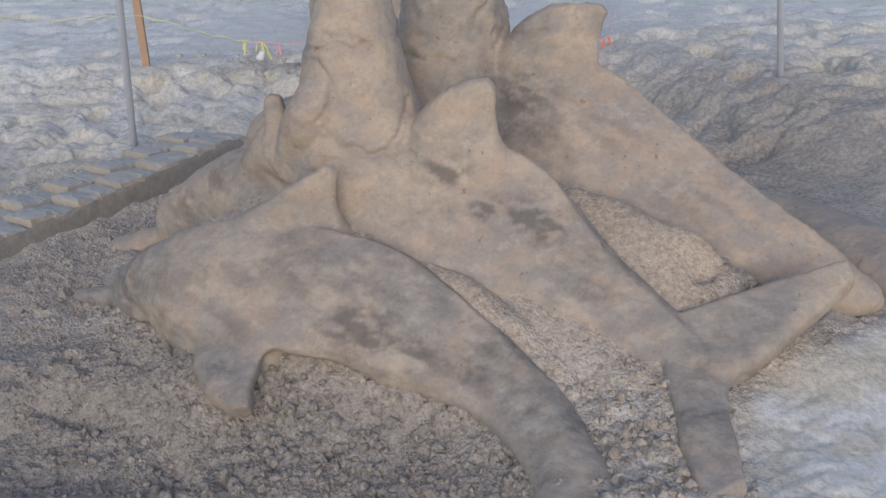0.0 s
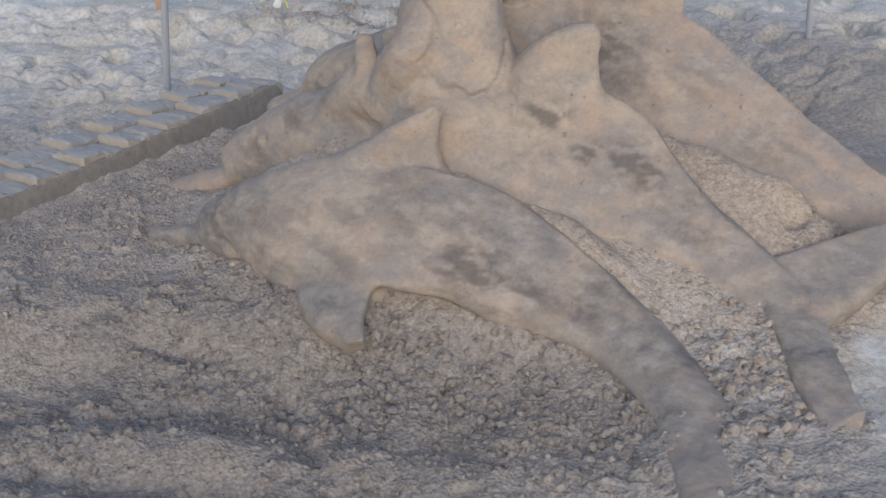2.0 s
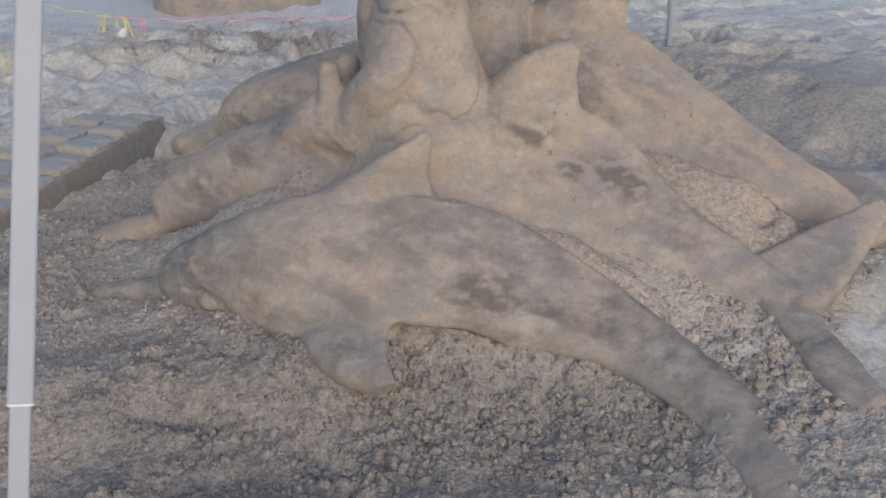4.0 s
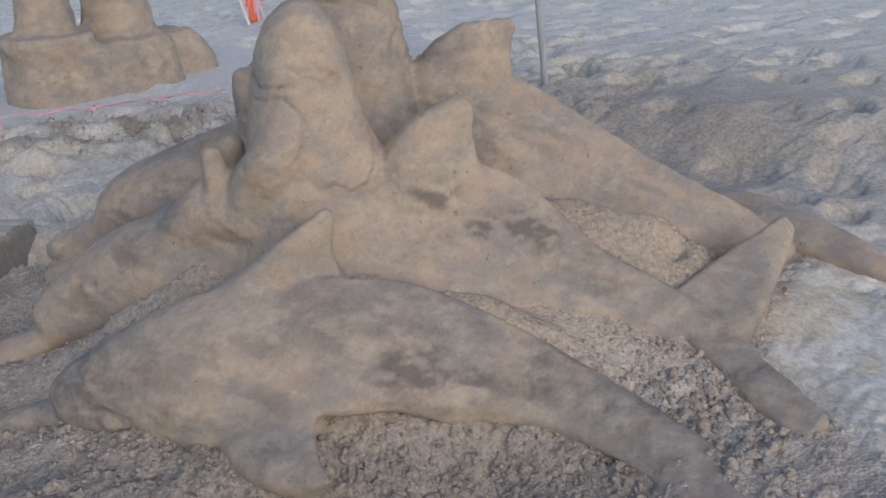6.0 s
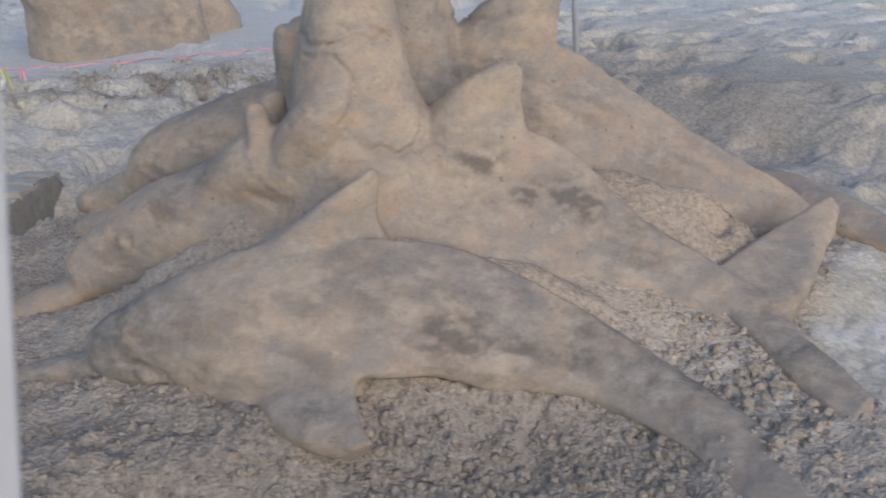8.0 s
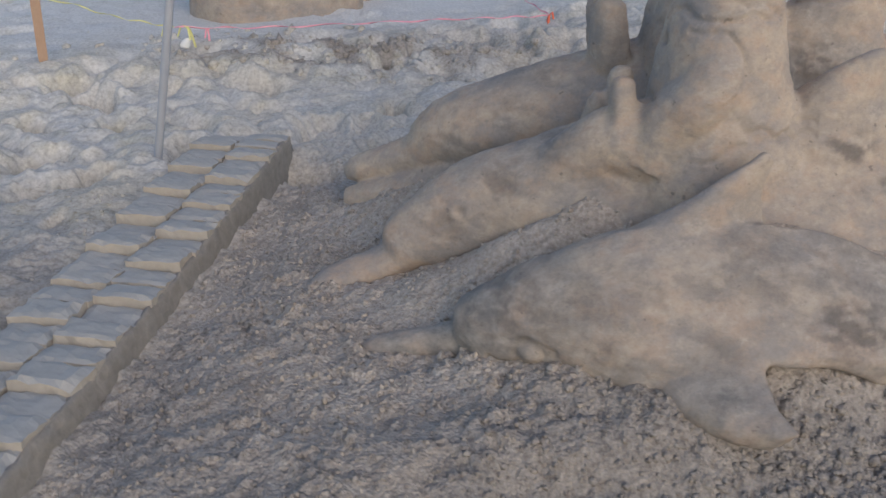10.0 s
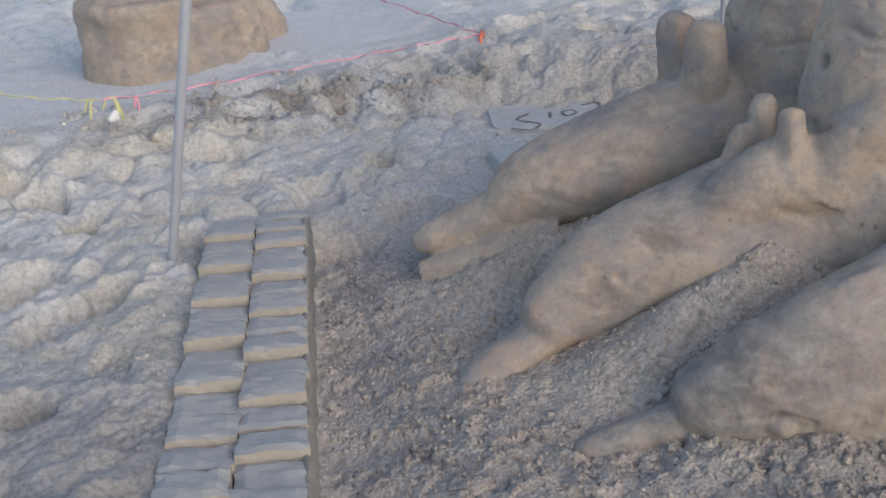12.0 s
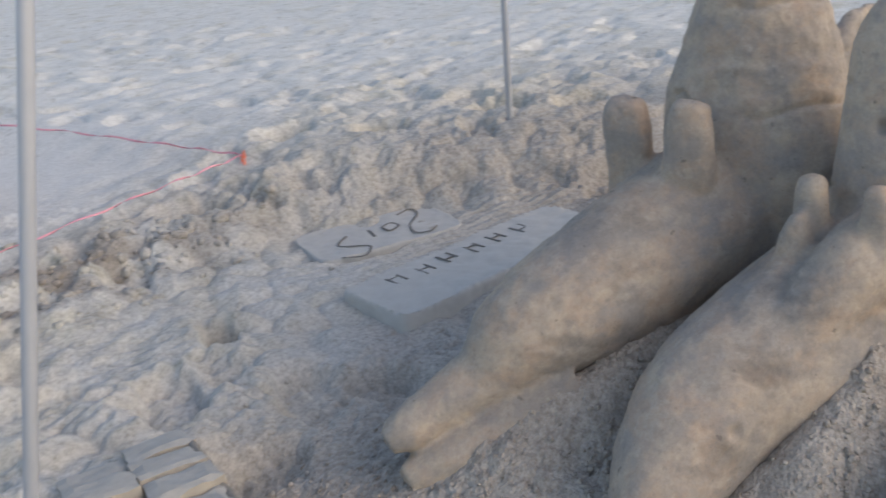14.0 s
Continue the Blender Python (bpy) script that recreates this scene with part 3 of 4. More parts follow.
def dolphin_front():
    rows = [(-1.79, 3.41, -0.155, 0.02, 0.02), (-1.75, 3.40, -0.14, 0.045, 0.035), (-1.63, 3.37, -0.12, 0.058, 0.048), (-1.53, 3.33, -0.105, 0.065, 0.06),
            (-1.475, 3.295, -0.085, 0.075, 0.08), (-1.445, 3.27, -0.05, 0.115, 0.125), (-1.37, 3.225, -0.025, 0.150, 0.158), (-1.26, 3.17, 0.008, 0.188, 0.205, 1.9), (-1.05, 3.09, 0.022, 0.29, 0.292, 1.35),
            (-0.82, 3.04, 0.03, 0.325, 0.30, 1.18), (-0.536, 2.98, 0.03, 0.31, 0.27, 1.15), (-0.313, 2.88, -0.01, 0.27, 0.22, 1.15), (-0.138, 2.76, -0.06, 0.20, 0.165, 1.2),
            (0.0, 2.63, -0.12, 0.15, 0.125, 1.3), (0.10, 2.46, -0.165, 0.135, 0.095, 1.6), (0.16, 2.27, -0.195, 0.135, 0.07, 2.0), (0.17, 2.05, -0.212, 0.145, 0.055, 2.0), (0.13, 1.82, -0.235, 0.12, 0.04, 2.0)]
    fin = blade([(-1.20, 3.11, 0.19), (-0.88, 3.05, 0.405), (-0.650, 3.06, 0.518)], [(-0.50, 3.08, 0.18), (-0.665, 3.09, 0.31), (-0.615, 3.07, 0.495)], (0.2, 1, 0.2), (0.16, 0.018))
    flipper = blade([(-1.13, 2.95, -0.02), (-1.11, 2.66, -0.12), (-0.89, 2.535, -0.115)], [(-0.72, 2.84, 0.07), (-0.87, 2.715, -0.02), (-0.835, 2.53, -0.10)], (0.1, -0.6, 0.8), (0.085, 0.05))
    stains = [(-0.47, 2.73, 0.07, 0.10, 1.0), (-0.56, 2.76, 0.09, 0.07, 1.0), (-0.36, 2.69, 0.03, 0.08, 0.9), (-0.15, 2.6, 0.0, 0.07, 0.8), (-0.8, 2.95, 0.2, 0.13, 0.45),
              (-1.05, 2.95, 0.15, 0.1, 0.45), (-1.36, 3.14, 0.08, 0.16, 0.6), (-1.22, 2.95, 0.0, 0.16, 0.45), (-1.15, 3.0, 0.12, 0.12, 0.45), (-0.75, 2.9, 0.22, 0.16, 0.4), (-0.1, 2.68, 0.05, 0.14, 0.45), (-0.4, 2.85, 0.2, 0.2, 0.35), (-1.4, 3.05, -0.04, 0.06, 0.5), (-0.95, 2.78, 0.06, 0.06, 0.6)]

    def carve(co):
        q = np.hypot((co[:, 0] + 1.385), np.hypot(co[:, 1] - 3.05, co[:, 2] + 0.035))
        eye = 0.012 * np.exp(-0.5 * (q / 0.018) ** 2) - 0.009 * np.exp(-0.5 * ((q - 0.042) / 0.010) ** 2)
        # the belly's lower edge, undercut behind the flipper and before it
        line = np.interp(co[:, 0], [-1.5, -1.3, -1.08, -0.80, -0.62, -0.48, -0.37, -0.22, -0.08, 0.1], [-0.10, -0.11, -0.12, 0.012, -0.03, -0.075, -0.11, -0.143, -0.168, -0.22]) + 0.008 * np.sin(co[:, 0] * 19)
        under = sig((line - co[:, 2]) / 0.006) * (co[:, 1] < 2.98) * (sig((co[:, 0] + 0.80) / 0.012) * sig((-0.02 - co[:, 0]) / 0.05) * 0.085 + 0.022 * sig((-1.14 - co[:, 0]) / 0.02))
        eye = eye - under
        return eye + grooves(co, [[(-1.455, 0.0), (-1.40, 0.015), (-1.33, 0.0)], [(-1.47, -0.07), (-1.36, -0.085), (-1.28, -0.08)]], 0.006, 0.010, 3.2)
    ob = sculpt("sand_dolphin", [body(rows), fin, flipper], 0.0085, 6, 0.0055, stains, PACKED, carve,
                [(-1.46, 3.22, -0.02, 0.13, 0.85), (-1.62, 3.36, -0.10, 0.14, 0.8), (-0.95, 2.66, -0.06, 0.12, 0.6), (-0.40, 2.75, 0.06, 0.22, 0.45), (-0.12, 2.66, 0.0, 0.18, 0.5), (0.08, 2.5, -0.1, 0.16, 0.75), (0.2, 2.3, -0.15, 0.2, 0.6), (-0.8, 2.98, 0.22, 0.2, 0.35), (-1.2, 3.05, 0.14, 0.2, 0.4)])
    tagged(ob, "tan packed-sand dolphin with dark stains, half sunk in loose sand", "sand sculpture", "sand dolphins")


CREASES = [[(-0.765, 0.826), (-0.696, 0.825), (-0.654, 0.775), (-0.642, 0.702), (-0.689, 0.638)],
           [(-0.652, 0.581), (-0.587, 0.508), (-0.51, 0.519), (-0.451, 0.541), (-0.411, 0.597), (-0.396, 0.678)],
           [(-0.684, 0.913), (-0.597, 0.913), (-0.528, 0.893)]]


def dolphin_middle():
    rows = [(-1.84, 3.87, -0.13, 0.02, 0.02), (-1.79, 3.87, -0.115, 0.058, 0.036), (-1.66, 3.88, -0.095, 0.076, 0.052), (-1.545, 3.875, -0.06, 0.085, 0.064),
            (-1.485, 3.865, 0.0, 0.112, 0.118), (-1.39, 3.85, 0.04, 0.152, 0.155), (-1.19, 3.80, 0.12, 0.198, 0.205, 2.0), (-0.95, 3.68, 0.18, 0.26, 0.26, 1.6),
            (-0.72, 3.56, 0.22, 0.31, 0.32, 1.3), (-0.48, 3.42, 0.22, 0.37, 0.38, 1.15), (-0.25, 3.30, 0.18, 0.38, 0.40, 1.1), (0.0, 3.19, 0.09, 0.37, 0.38, 1.1),
            (0.15, 3.09, 0.05, 0.30, 0.29, 1.15), (0.30, 2.96, 0.02, 0.22, 0.19, 1.2), (0.42, 2.84, 0.0, 0.15, 0.13, 1.3), (0.52, 2.76, -0.01, 0.10, 0.08, 1.6), (0.57, 2.70, -0.02, 0.08, 0.05, 2.0)]
    fin = blade([(-0.44, 3.33, 0.48), (-0.33, 3.22, 0.76), (-0.115, 3.18, 0.775)], [(0.03, 3.19, 0.36), (-0.10, 3.20, 0.52), (-0.085, 3.185, 0.745)], (0.15, 1, 0.25), (0.17, 0.026))
    fluke_far = blade([(0.42, 2.85, 0.03), (0.75, 2.96, 0.12), (1.045, 2.985, 0.185)], [(0.62, 2.63, -0.06), (0.82, 2.72, 0.03), (1.06, 2.94, 0.15)], (-0.25, -0.55, 1), (0.06, 0.042), rim=0.4)
    fluke_near = blade([(0.42, 2.84, -0.02), (0.43, 2.50, -0.075), (0.47, 2.15, -0.185)], [(0.64, 2.70, -0.06), (0.58, 2.46, -0.085), (0.60, 2.20, -0.125)], (0.0, 0.15, 1), (0.048, 0.055), rim=0.5)
    stains = [(-0.264, 3.156, 0.468, 0.055, 1.3), (-0.115, 3.057, 0.364, 0.045, 1.1), (0.02, 3.05, 0.34, 0.07, 1.1), (0.07, 3.04, 0.30, 0.06, 1.1),
              (0.2, 3.0, 0.2, 0.09, 0.5), (-1.2, 3.68, 0.27, 0.08, 0.7), (-1.4, 3.7, 0.12, 0.09, 0.5), (-1.0, 3.65, 0.4, 0.12, 0.4), (-0.95, 3.5, 0.3, 0.12, 0.35), (0.25, 2.92, 0.15, 0.12, 0.45), (-0.3, 3.05, 0.35, 0.1, 0.3)]

    def carve(co):
        q = np.hypot((co[:, 0] + 1.368), np.hypot(co[:, 1] - 3.68, co[:, 2] - 0.172))
        eye = -0.022 * np.exp(-0.5 * (q / 0.013) ** 2) + 0.008 * np.exp(-0.5 * ((q - 0.03) / 0.012) ** 2)
        eye = eye + grooves(co, CREASES, 0.0065, 0.012, 3.36) + grooves(co, [[(-1.45, 0.10), (-1.40, 0.13), (-1.33, 0.145)]], 0.006, 0.008, 3.75)
        return eye + hollow(co, [(-0.575, 3.21, 0.79, 0.008, 0.02), (-0.77, 3.48, 0.774, 0.016, 0.03), (-0.76, 3.5, 0.93, 0.02, 0.03), (-0.75, 3.38, 0.95, 0.016, 0.03), (-0.60, 3.2, 0.93, 0.008, 0.02)],
                            [(0.90, 0.05, 0, 0.008, 14, 0.015), (0.42, -0.22, 0, 0.01, 9, 0.016), (0.66, 0.25, 0, 0.02, 15, 0.010)], ((-0.85, -0.36), (3.0, 3.65), (0.44, 1.0)))
    trunk = column([(-0.54, 3.41, 0.22, 0.34, 0.30), (-0.55, 3.41, 0.40, 0.30, 0.265), (-0.565, 3.41, 0.54, 0.25, 0.232), (-0.59, 3.41, 0.68, 0.205, 0.205), (-0.595, 3.415, 0.80, 0.178, 0.19), (-0.59, 3.42, 0.90, 0.155, 0.175),
                    (-0.585, 3.42, 0.99, 0.132, 0.155), (-0.58, 3.42, 1.06, 0.095, 0.115), (-0.575, 3.42, 1.105, 0.04, 0.05)], 30, 36, 2.3)
    knee = body([(-0.79, 3.41, 0.40, 0.13, 0.13), (-0.77, 3.36, 0.53, 0.11, 0.11), (-0.725, 3.292, 0.63, 0.10, 0.10), (-0.675, 3.28, 0.72, 0.082, 0.082), (-0.645, 3.29, 0.775, 0.03, 0.03)], 18)
    foot = column([(-0.84, 3.53, 0.25, 0.05, 0.05), (-0.88, 3.49, 0.38, 0.064, 0.062), (-0.90, 3.468, 0.48, 0.054, 0.052), (-0.905, 3.465, 0.56, 0.047, 0.045), (-0.908, 3.465, 0.63, 0.040, 0.038), (-0.908, 3.465, 0.658, 0.030, 0.028), (-0.908, 3.465, 0.666, 0.012, 0.012)], 18, 18, 3.4)
    far_foot = column([(-0.81, 3.64, 0.30, 0.075, 0.07), (-0.815, 3.64, 0.50, 0.056, 0.052), (-0.818, 3.64, 0.60, 0.050, 0.046), (-0.818, 3.64, 0.64, 0.036, 0.033), (-0.818, 3.64, 0.652, 0.02, 0.02)], 16, 18)
    heel = body([(-1.04, 3.62, 0.29, 0.09, 0.11), (-0.905, 3.51, 0.435, 0.11, 0.125), (-0.77, 3.44, 0.43, 0.145, 0.16), (-0.62, 3.40, 0.42, 0.14, 0.15)], 14)
    toe = column([(-0.885, 3.67, 0.36, 0.06, 0.06), (-0.885, 3.665, 0.50, 0.048, 0.045), (-0.885, 3.66, 0.57, 0.02, 0.02)], 10, 16)
    ob = sculpt("sand_dolphin", [body(rows, 48), heel, fin, fluke_far, fluke_near, trunk, knee, foot, far_foot, toe], 0.0085, 5, 0.0055, stains, PACKED, carve,
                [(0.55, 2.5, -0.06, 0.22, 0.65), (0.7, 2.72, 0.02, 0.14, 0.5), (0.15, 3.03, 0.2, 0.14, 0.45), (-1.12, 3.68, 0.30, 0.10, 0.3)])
    tagged(ob, "tan packed-sand dolphin with forked tail and a rounded rider", "sand sculpture", "sand dolphins")


def dolphin_back():
    rows = [(-1.51, 4.63, 0.01, 0.035, 0.035), (-1.46, 4.60, 0.03, 0.068, 0.058), (-1.33, 4.52, 0.075, 0.092, 0.082), (-1.235, 4.44, 0.12, 0.11, 0.105, 2.0),
            (-1.155, 4.375, 0.205, 0.155, 0.150, 2.0), (-1.03, 4.29, 0.26, 0.20, 0.185, 2.0), (-0.80, 4.18, 0.325, 0.225, 0.212, 1.8), (-0.48, 4.05, 0.39, 0.26, 0.26, 1.5),
            (-0.15, 3.92, 0.37, 0.33, 0.37, 1.3), (0.10, 3.80, 0.34, 0.37, 0.42, 1.15), (0.28, 3.68, 0.29, 0.38, 0.39, 1.1), (0.465, 3.58, 0.215, 0.36, 0.32, 1.1), (0.658, 3.46, 0.135, 0.31, 0.27, 1.15),
            (0.841, 3.35, 0.085, 0.235, 0.21, 1.2), (0.99, 3.25, 0.04, 0.165, 0.16, 1.3), (1.12, 3.19, 0.0, 0.11, 0.09, 1.6), (1.22, 3.20, -0.01, 0.09, 0.05, 2.0)]
    jaw = body([(-1.53, 4.56, -0.085, 0.04, 0.04), (-1.44, 4.50, -0.06, 0.08, 0.065), (-1.30, 4.40, -0.015, 0.105, 0.085), (-1.10, 4.25, 0.05, 0.15, 0.15)], 16)
    fin = blade([(-0.16, 3.84, 0.62), (-0.02, 3.72, 0.985), (0.29, 3.68, 0.932)], [(0.36, 3.66, 0.50), (0.235, 3.66, 0.70), (0.325, 3.68, 0.90)], (0.2, 1, 0.1), (0.17, 0.026))
    flukes = body([(0.94, 4.28, -0.07, 0.05, 0.05), (1.08, 4.06, -0.03, 0.11, 0.07, 1.8), (1.23, 3.82, -0.015, 0.15, 0.08, 1.7), (1.34, 3.55, -0.015, 0.17, 0.085, 1.7), (1.40, 3.27, -0.03, 0.14, 0.08, 1.7),
                   (1.47, 2.98, -0.06, 0.085, 0.06), (1.51, 2.86, -0.09, 0.03, 0.03)], 30)
    # The stains round (-0.05, 3.62) put the shade behind the fin into colour.
    stains = [(-1.0, 4.15, 0.36, 0.1, 0.6), (-0.8, 4.12, 0.48, 0.09, 0.55), (0.3, 3.5, 0.5, 0.1, 0.4), (0.6, 3.35, 0.3, 0.12, 0.4), (-0.1, 3.7, 0.5, 0.1, 0.4), (-0.05, 3.62, 0.6, 0.12, 0.8), (0.12, 3.5, 0.5, 0.1, 0.5), (-1.15, 4.2, 0.25, 0.12, 0.4)]

    def carve(co):
        q = np.hypot((co[:, 0] + 0.854) * 0.5, np.hypot(co[:, 1] - 4.228, co[:, 2] - 0.557))
        slit = -0.026 * np.exp(-0.5 * (q / 0.011) ** 2)
        high = np.clip((co[:, 2] - 0.66) / 0.12, 0, 1)
        slit = slit + high * np.array([0.010 * noise.noise(Vector(p) * 8.0) - 0.012 * abs(noise.noise(Vector(p) * 13.0)) if h > 0 else 0.0 for p, h in zip(co, high)])
        return slit + hollow(co, [(-0.55, 3.95, 0.977, 0.030, 0.07), (-0.2, 3.62, 0.82, 0.012, 0.02)],
                             [(0.80, 0.1, 0, 0.03, 11, 0.014), (0.74, 0.25, 0.1, 0.03, 17, 0.013), (1.0, 0.9, 0, 0.05, 8, 0.014), (0.95, -1.1, 0.3, 0.05, 12, 0.013)], ((-0.54, 0.1), (3.4, 4.13), (0.66, 1.2)))
    trunk = column([(-0.27, 3.88, 0.30, 0.30, 0.34), (-0.28, 3.88, 0.50, 0.285, 0.335), (-0.285, 3.90, 0.64, 0.262, 0.315), (-0.28, 3.92, 0.76, 0.233, 0.285), (-0.27, 3.92, 0.88, 0.208, 0.25), (-0.27, 3.92, 1.0, 0.185, 0.215),
                    (-0.27, 3.92, 1.12, 0.15, 0.17), (-0.27, 3.92, 1.20, 0.09, 0.1), (-0.27, 3.92, 1.23, 0.03, 0.03)])
    foot = column([(-0.60, 4.05, 0.36, 0.08, 0.08), (-0.645, 4.025, 0.58, 0.072, 0.076), (-0.662, 4.015, 0.71, 0.066, 0.070), (-0.668, 4.015, 0.785, 0.054, 0.058), (-0.668, 4.02, 0.808, 0.030, 0.036)], 18, 24, 3.6)
    far_foot = column([(-0.53, 4.25, 0.36, 0.07, 0.07), (-0.545, 4.25, 0.58, 0.066, 0.070), (-0.555, 4.25, 0.70, 0.064, 0.070), (-0.56, 4.25, 0.765, 0.056, 0.060), (-0.56, 4.25, 0.788, 0.032, 0.036)], 18, 24, 3.6)
    # The dark patches near x -0.1 paint the shade between the riders.
    ob = sculpt("sand_dolphin", [body(rows, 48), jaw, fin, flukes, trunk, foot, far_foot], 0.0088, 5, 0.0060, stains, PACKED, carve,
                [(-0.1, 3.65, 0.55, 0.16, 0.6), (-0.15, 3.6, 0.8, 0.14, 0.4), (-0.9, 4.2, 0.50, 0.12, 0.3)])
    tagged(ob, "tan packed-sand dolphin with open beak and an upright rider", "sand sculpture", "sand dolphins")


dolphin_front()
dolphin_middle()
dolphin_back()


def far_sculpture():
    lean = math.radians(24)
    skins = [column([(-1.04, 8.20, -0.15, 0.57, 0.40), (-1.04, 8.20, 0.10, 0.555, 0.385), (-1.04, 8.20, 0.34, 0.53, 0.36), (-1.04, 8.20, 0.41, 0.49, 0.31)], 16, 40, 5.0, lean),
             column([(-0.42, 8.60, -0.15, 0.36, 0.28), (-0.45, 8.58, 0.16, 0.28, 0.26), (-0.50, 8.56, 0.38, 0.18, 0.22)], 12, 30, 3.5, lean),
             column([(-1.40, 8.02, -0.15, 0.33, 0.36), (-1.40, 8.02, 0.30, 0.30, 0.33), (-1.39, 8.02, 0.46, 0.34, 0.34), (-1.39, 8.02, 0.52, 0.33, 0.33)], 14, 30, 2.6, lean),
             column([(-1.38, 8.04, 0.45, 0.22, 0.24), (-1.38, 8.04, 0.65, 0.20, 0.22), (-1.38, 8.04, 0.86, 0.14, 0.15), (-1.38, 8.04, 0.94, 0.04, 0.04)], 16),
             column([(-0.85, 8.36, 0.36, 0.30, 0.26), (-0.86, 8.36, 0.62, 0.26, 0.24), (-0.86, 8.36, 0.84, 0.19, 0.19), (-0.86, 8.36, 0.94, 0.05, 0.05)], 16)]
    ob = sculpt("sand_mound_sculpture", skins, 0.022, 2, 0.013, [(-1.3, 7.65, 0.2, 0.2, 0.4), (-0.7, 7.95, 0.2, 0.2, 0.4)], PACKED)
    tagged(ob, "large tan packed-sand block with two rounded tops", "sand sculpture")


far_sculpture()


# ---- lettered slab ----
def slab():
    top = -0.095
    turn = math.radians(-17.0)
    th = thing("sand_slab", "smooth pale sand slab with scratched numerals and letters", "sand sculpture")
    wide = math.radians(-31.0)
    m = Matrix.Translation((0.10, 5.20, 0)) @ Matrix.Rotation(turn, 4, "Z")
    skins = [column([(0.30, 5.92, -0.35, 0.40, 0.24), (0.30, 5.92, top - 0.044, 0.385, 0.225), (0.30, 5.92, top - 0.038, 0.38, 0.22)], 8, 96, 9.0, wide),
             column([(0.10, 5.20, -0.35, 0.66, 0.25), (0.10, 5.20, top - 0.012, 0.645, 0.225), (0.10, 5.20, top, 0.64, 0.22)], 8, 96, 14.0, turn)]
    ob = sculpt("slab", skins, 0.013, 1, 0.0065, [], SLAB)
    ob.parent = th
    strokes = [[(0.54, 5.965), (0.643, 5.951), (0.582, 5.866), (0.429, 5.81), (0.342, 5.725), (0.375, 5.663), (0.457, 5.669)],
               [(0.354, 5.936), (0.424, 5.931), (0.406, 5.867), (0.33, 5.868), (0.354, 5.936)],
               [(0.301, 5.979), (0.233, 5.891)],
               [(0.193, 6.042), (0.103, 6.018), (0.068, 5.974), (0.116, 5.857), (0.082, 5.813), (-0.002, 5.791), (-0.057, 5.882)]]
    for pts in strokes:
        rings = []
        line = spline(pts, 12 * len(pts))
        for p, q in zip(line, np.gradient(line, axis=0)):
            n = Vector((-q[1], q[0], 0)).normalized() * (0.0075 + 0.002 * noise.noise(Vector((p[0] * 20, p[1] * 20, 0))))
            c = Vector((p[0], p[1], top - 0.034))
            rings.append([c - n, c - n * 0.5 + Vector((0, 0, 0.002)), c + n * 0.5 + Vector((0, 0, 0.002)), c + n])
        part("numeral", mesh_of("numeral", *rings_to_mesh(rings), GROOVE), th, "dark numeral scratched with a finger")
    for k, (bx, by) in enumerate(((-0.42, 0.10), (-0.27, 0.09), (-0.12, 0.11), (0.03, 0.09), (0.18, 0.10), (0.33, 0.09))):
        bm = bmesh.new()
        for dx, dy, w, h in ((-0.03, 0, 0.009, 0.10), (0.03, 0.01, 0.009, 0.08), (0.0, 0.03 - 0.02 * (k % 3), 0.06, 0.009)):
            q = bmesh.ops.create_cube(bm, size=1.0, matrix=m @ Matrix.Translation((bx + dx, by + dy, top + 0.001)) @ Matrix.Diagonal((w, h, 0.004, 1)))
        me = bpy.data.meshes.new("scratch")
        bm.to_mesh(me)
        bm.free()
        me.materials.append(GROOVE)
        part("scratch", me, th, "dark scratched bars of lettering")


slab()


# ---- poles, stake, tape ----
def pole(base, lean, length, label, radius=0.019, paint=GREY_PIPE):
    """A plain round fence pole."""
    th = thing("fence_pole", label, "pole", "fence poles", at=base)
    way = Vector((lean[0], lean[1], 1.0)).normalized()
    side = way.orthogonal().normalized()
    up = way.cross(side)
    rings = []
    for h, r in ((-0.12, radius * 0.9), (-0.116, radius), (length - 0.004, radius), (length, radius * 0.9)):
        rings.append([way * h + side * (r * math.cos(q)) + up * (r * math.sin(q)) for q in np.linspace(0, 2 * math.pi, 14, endpoint=False)])
    part("shaft", mesh_of("shaft", *rings_to_mesh(rings), paint), th)
    return th


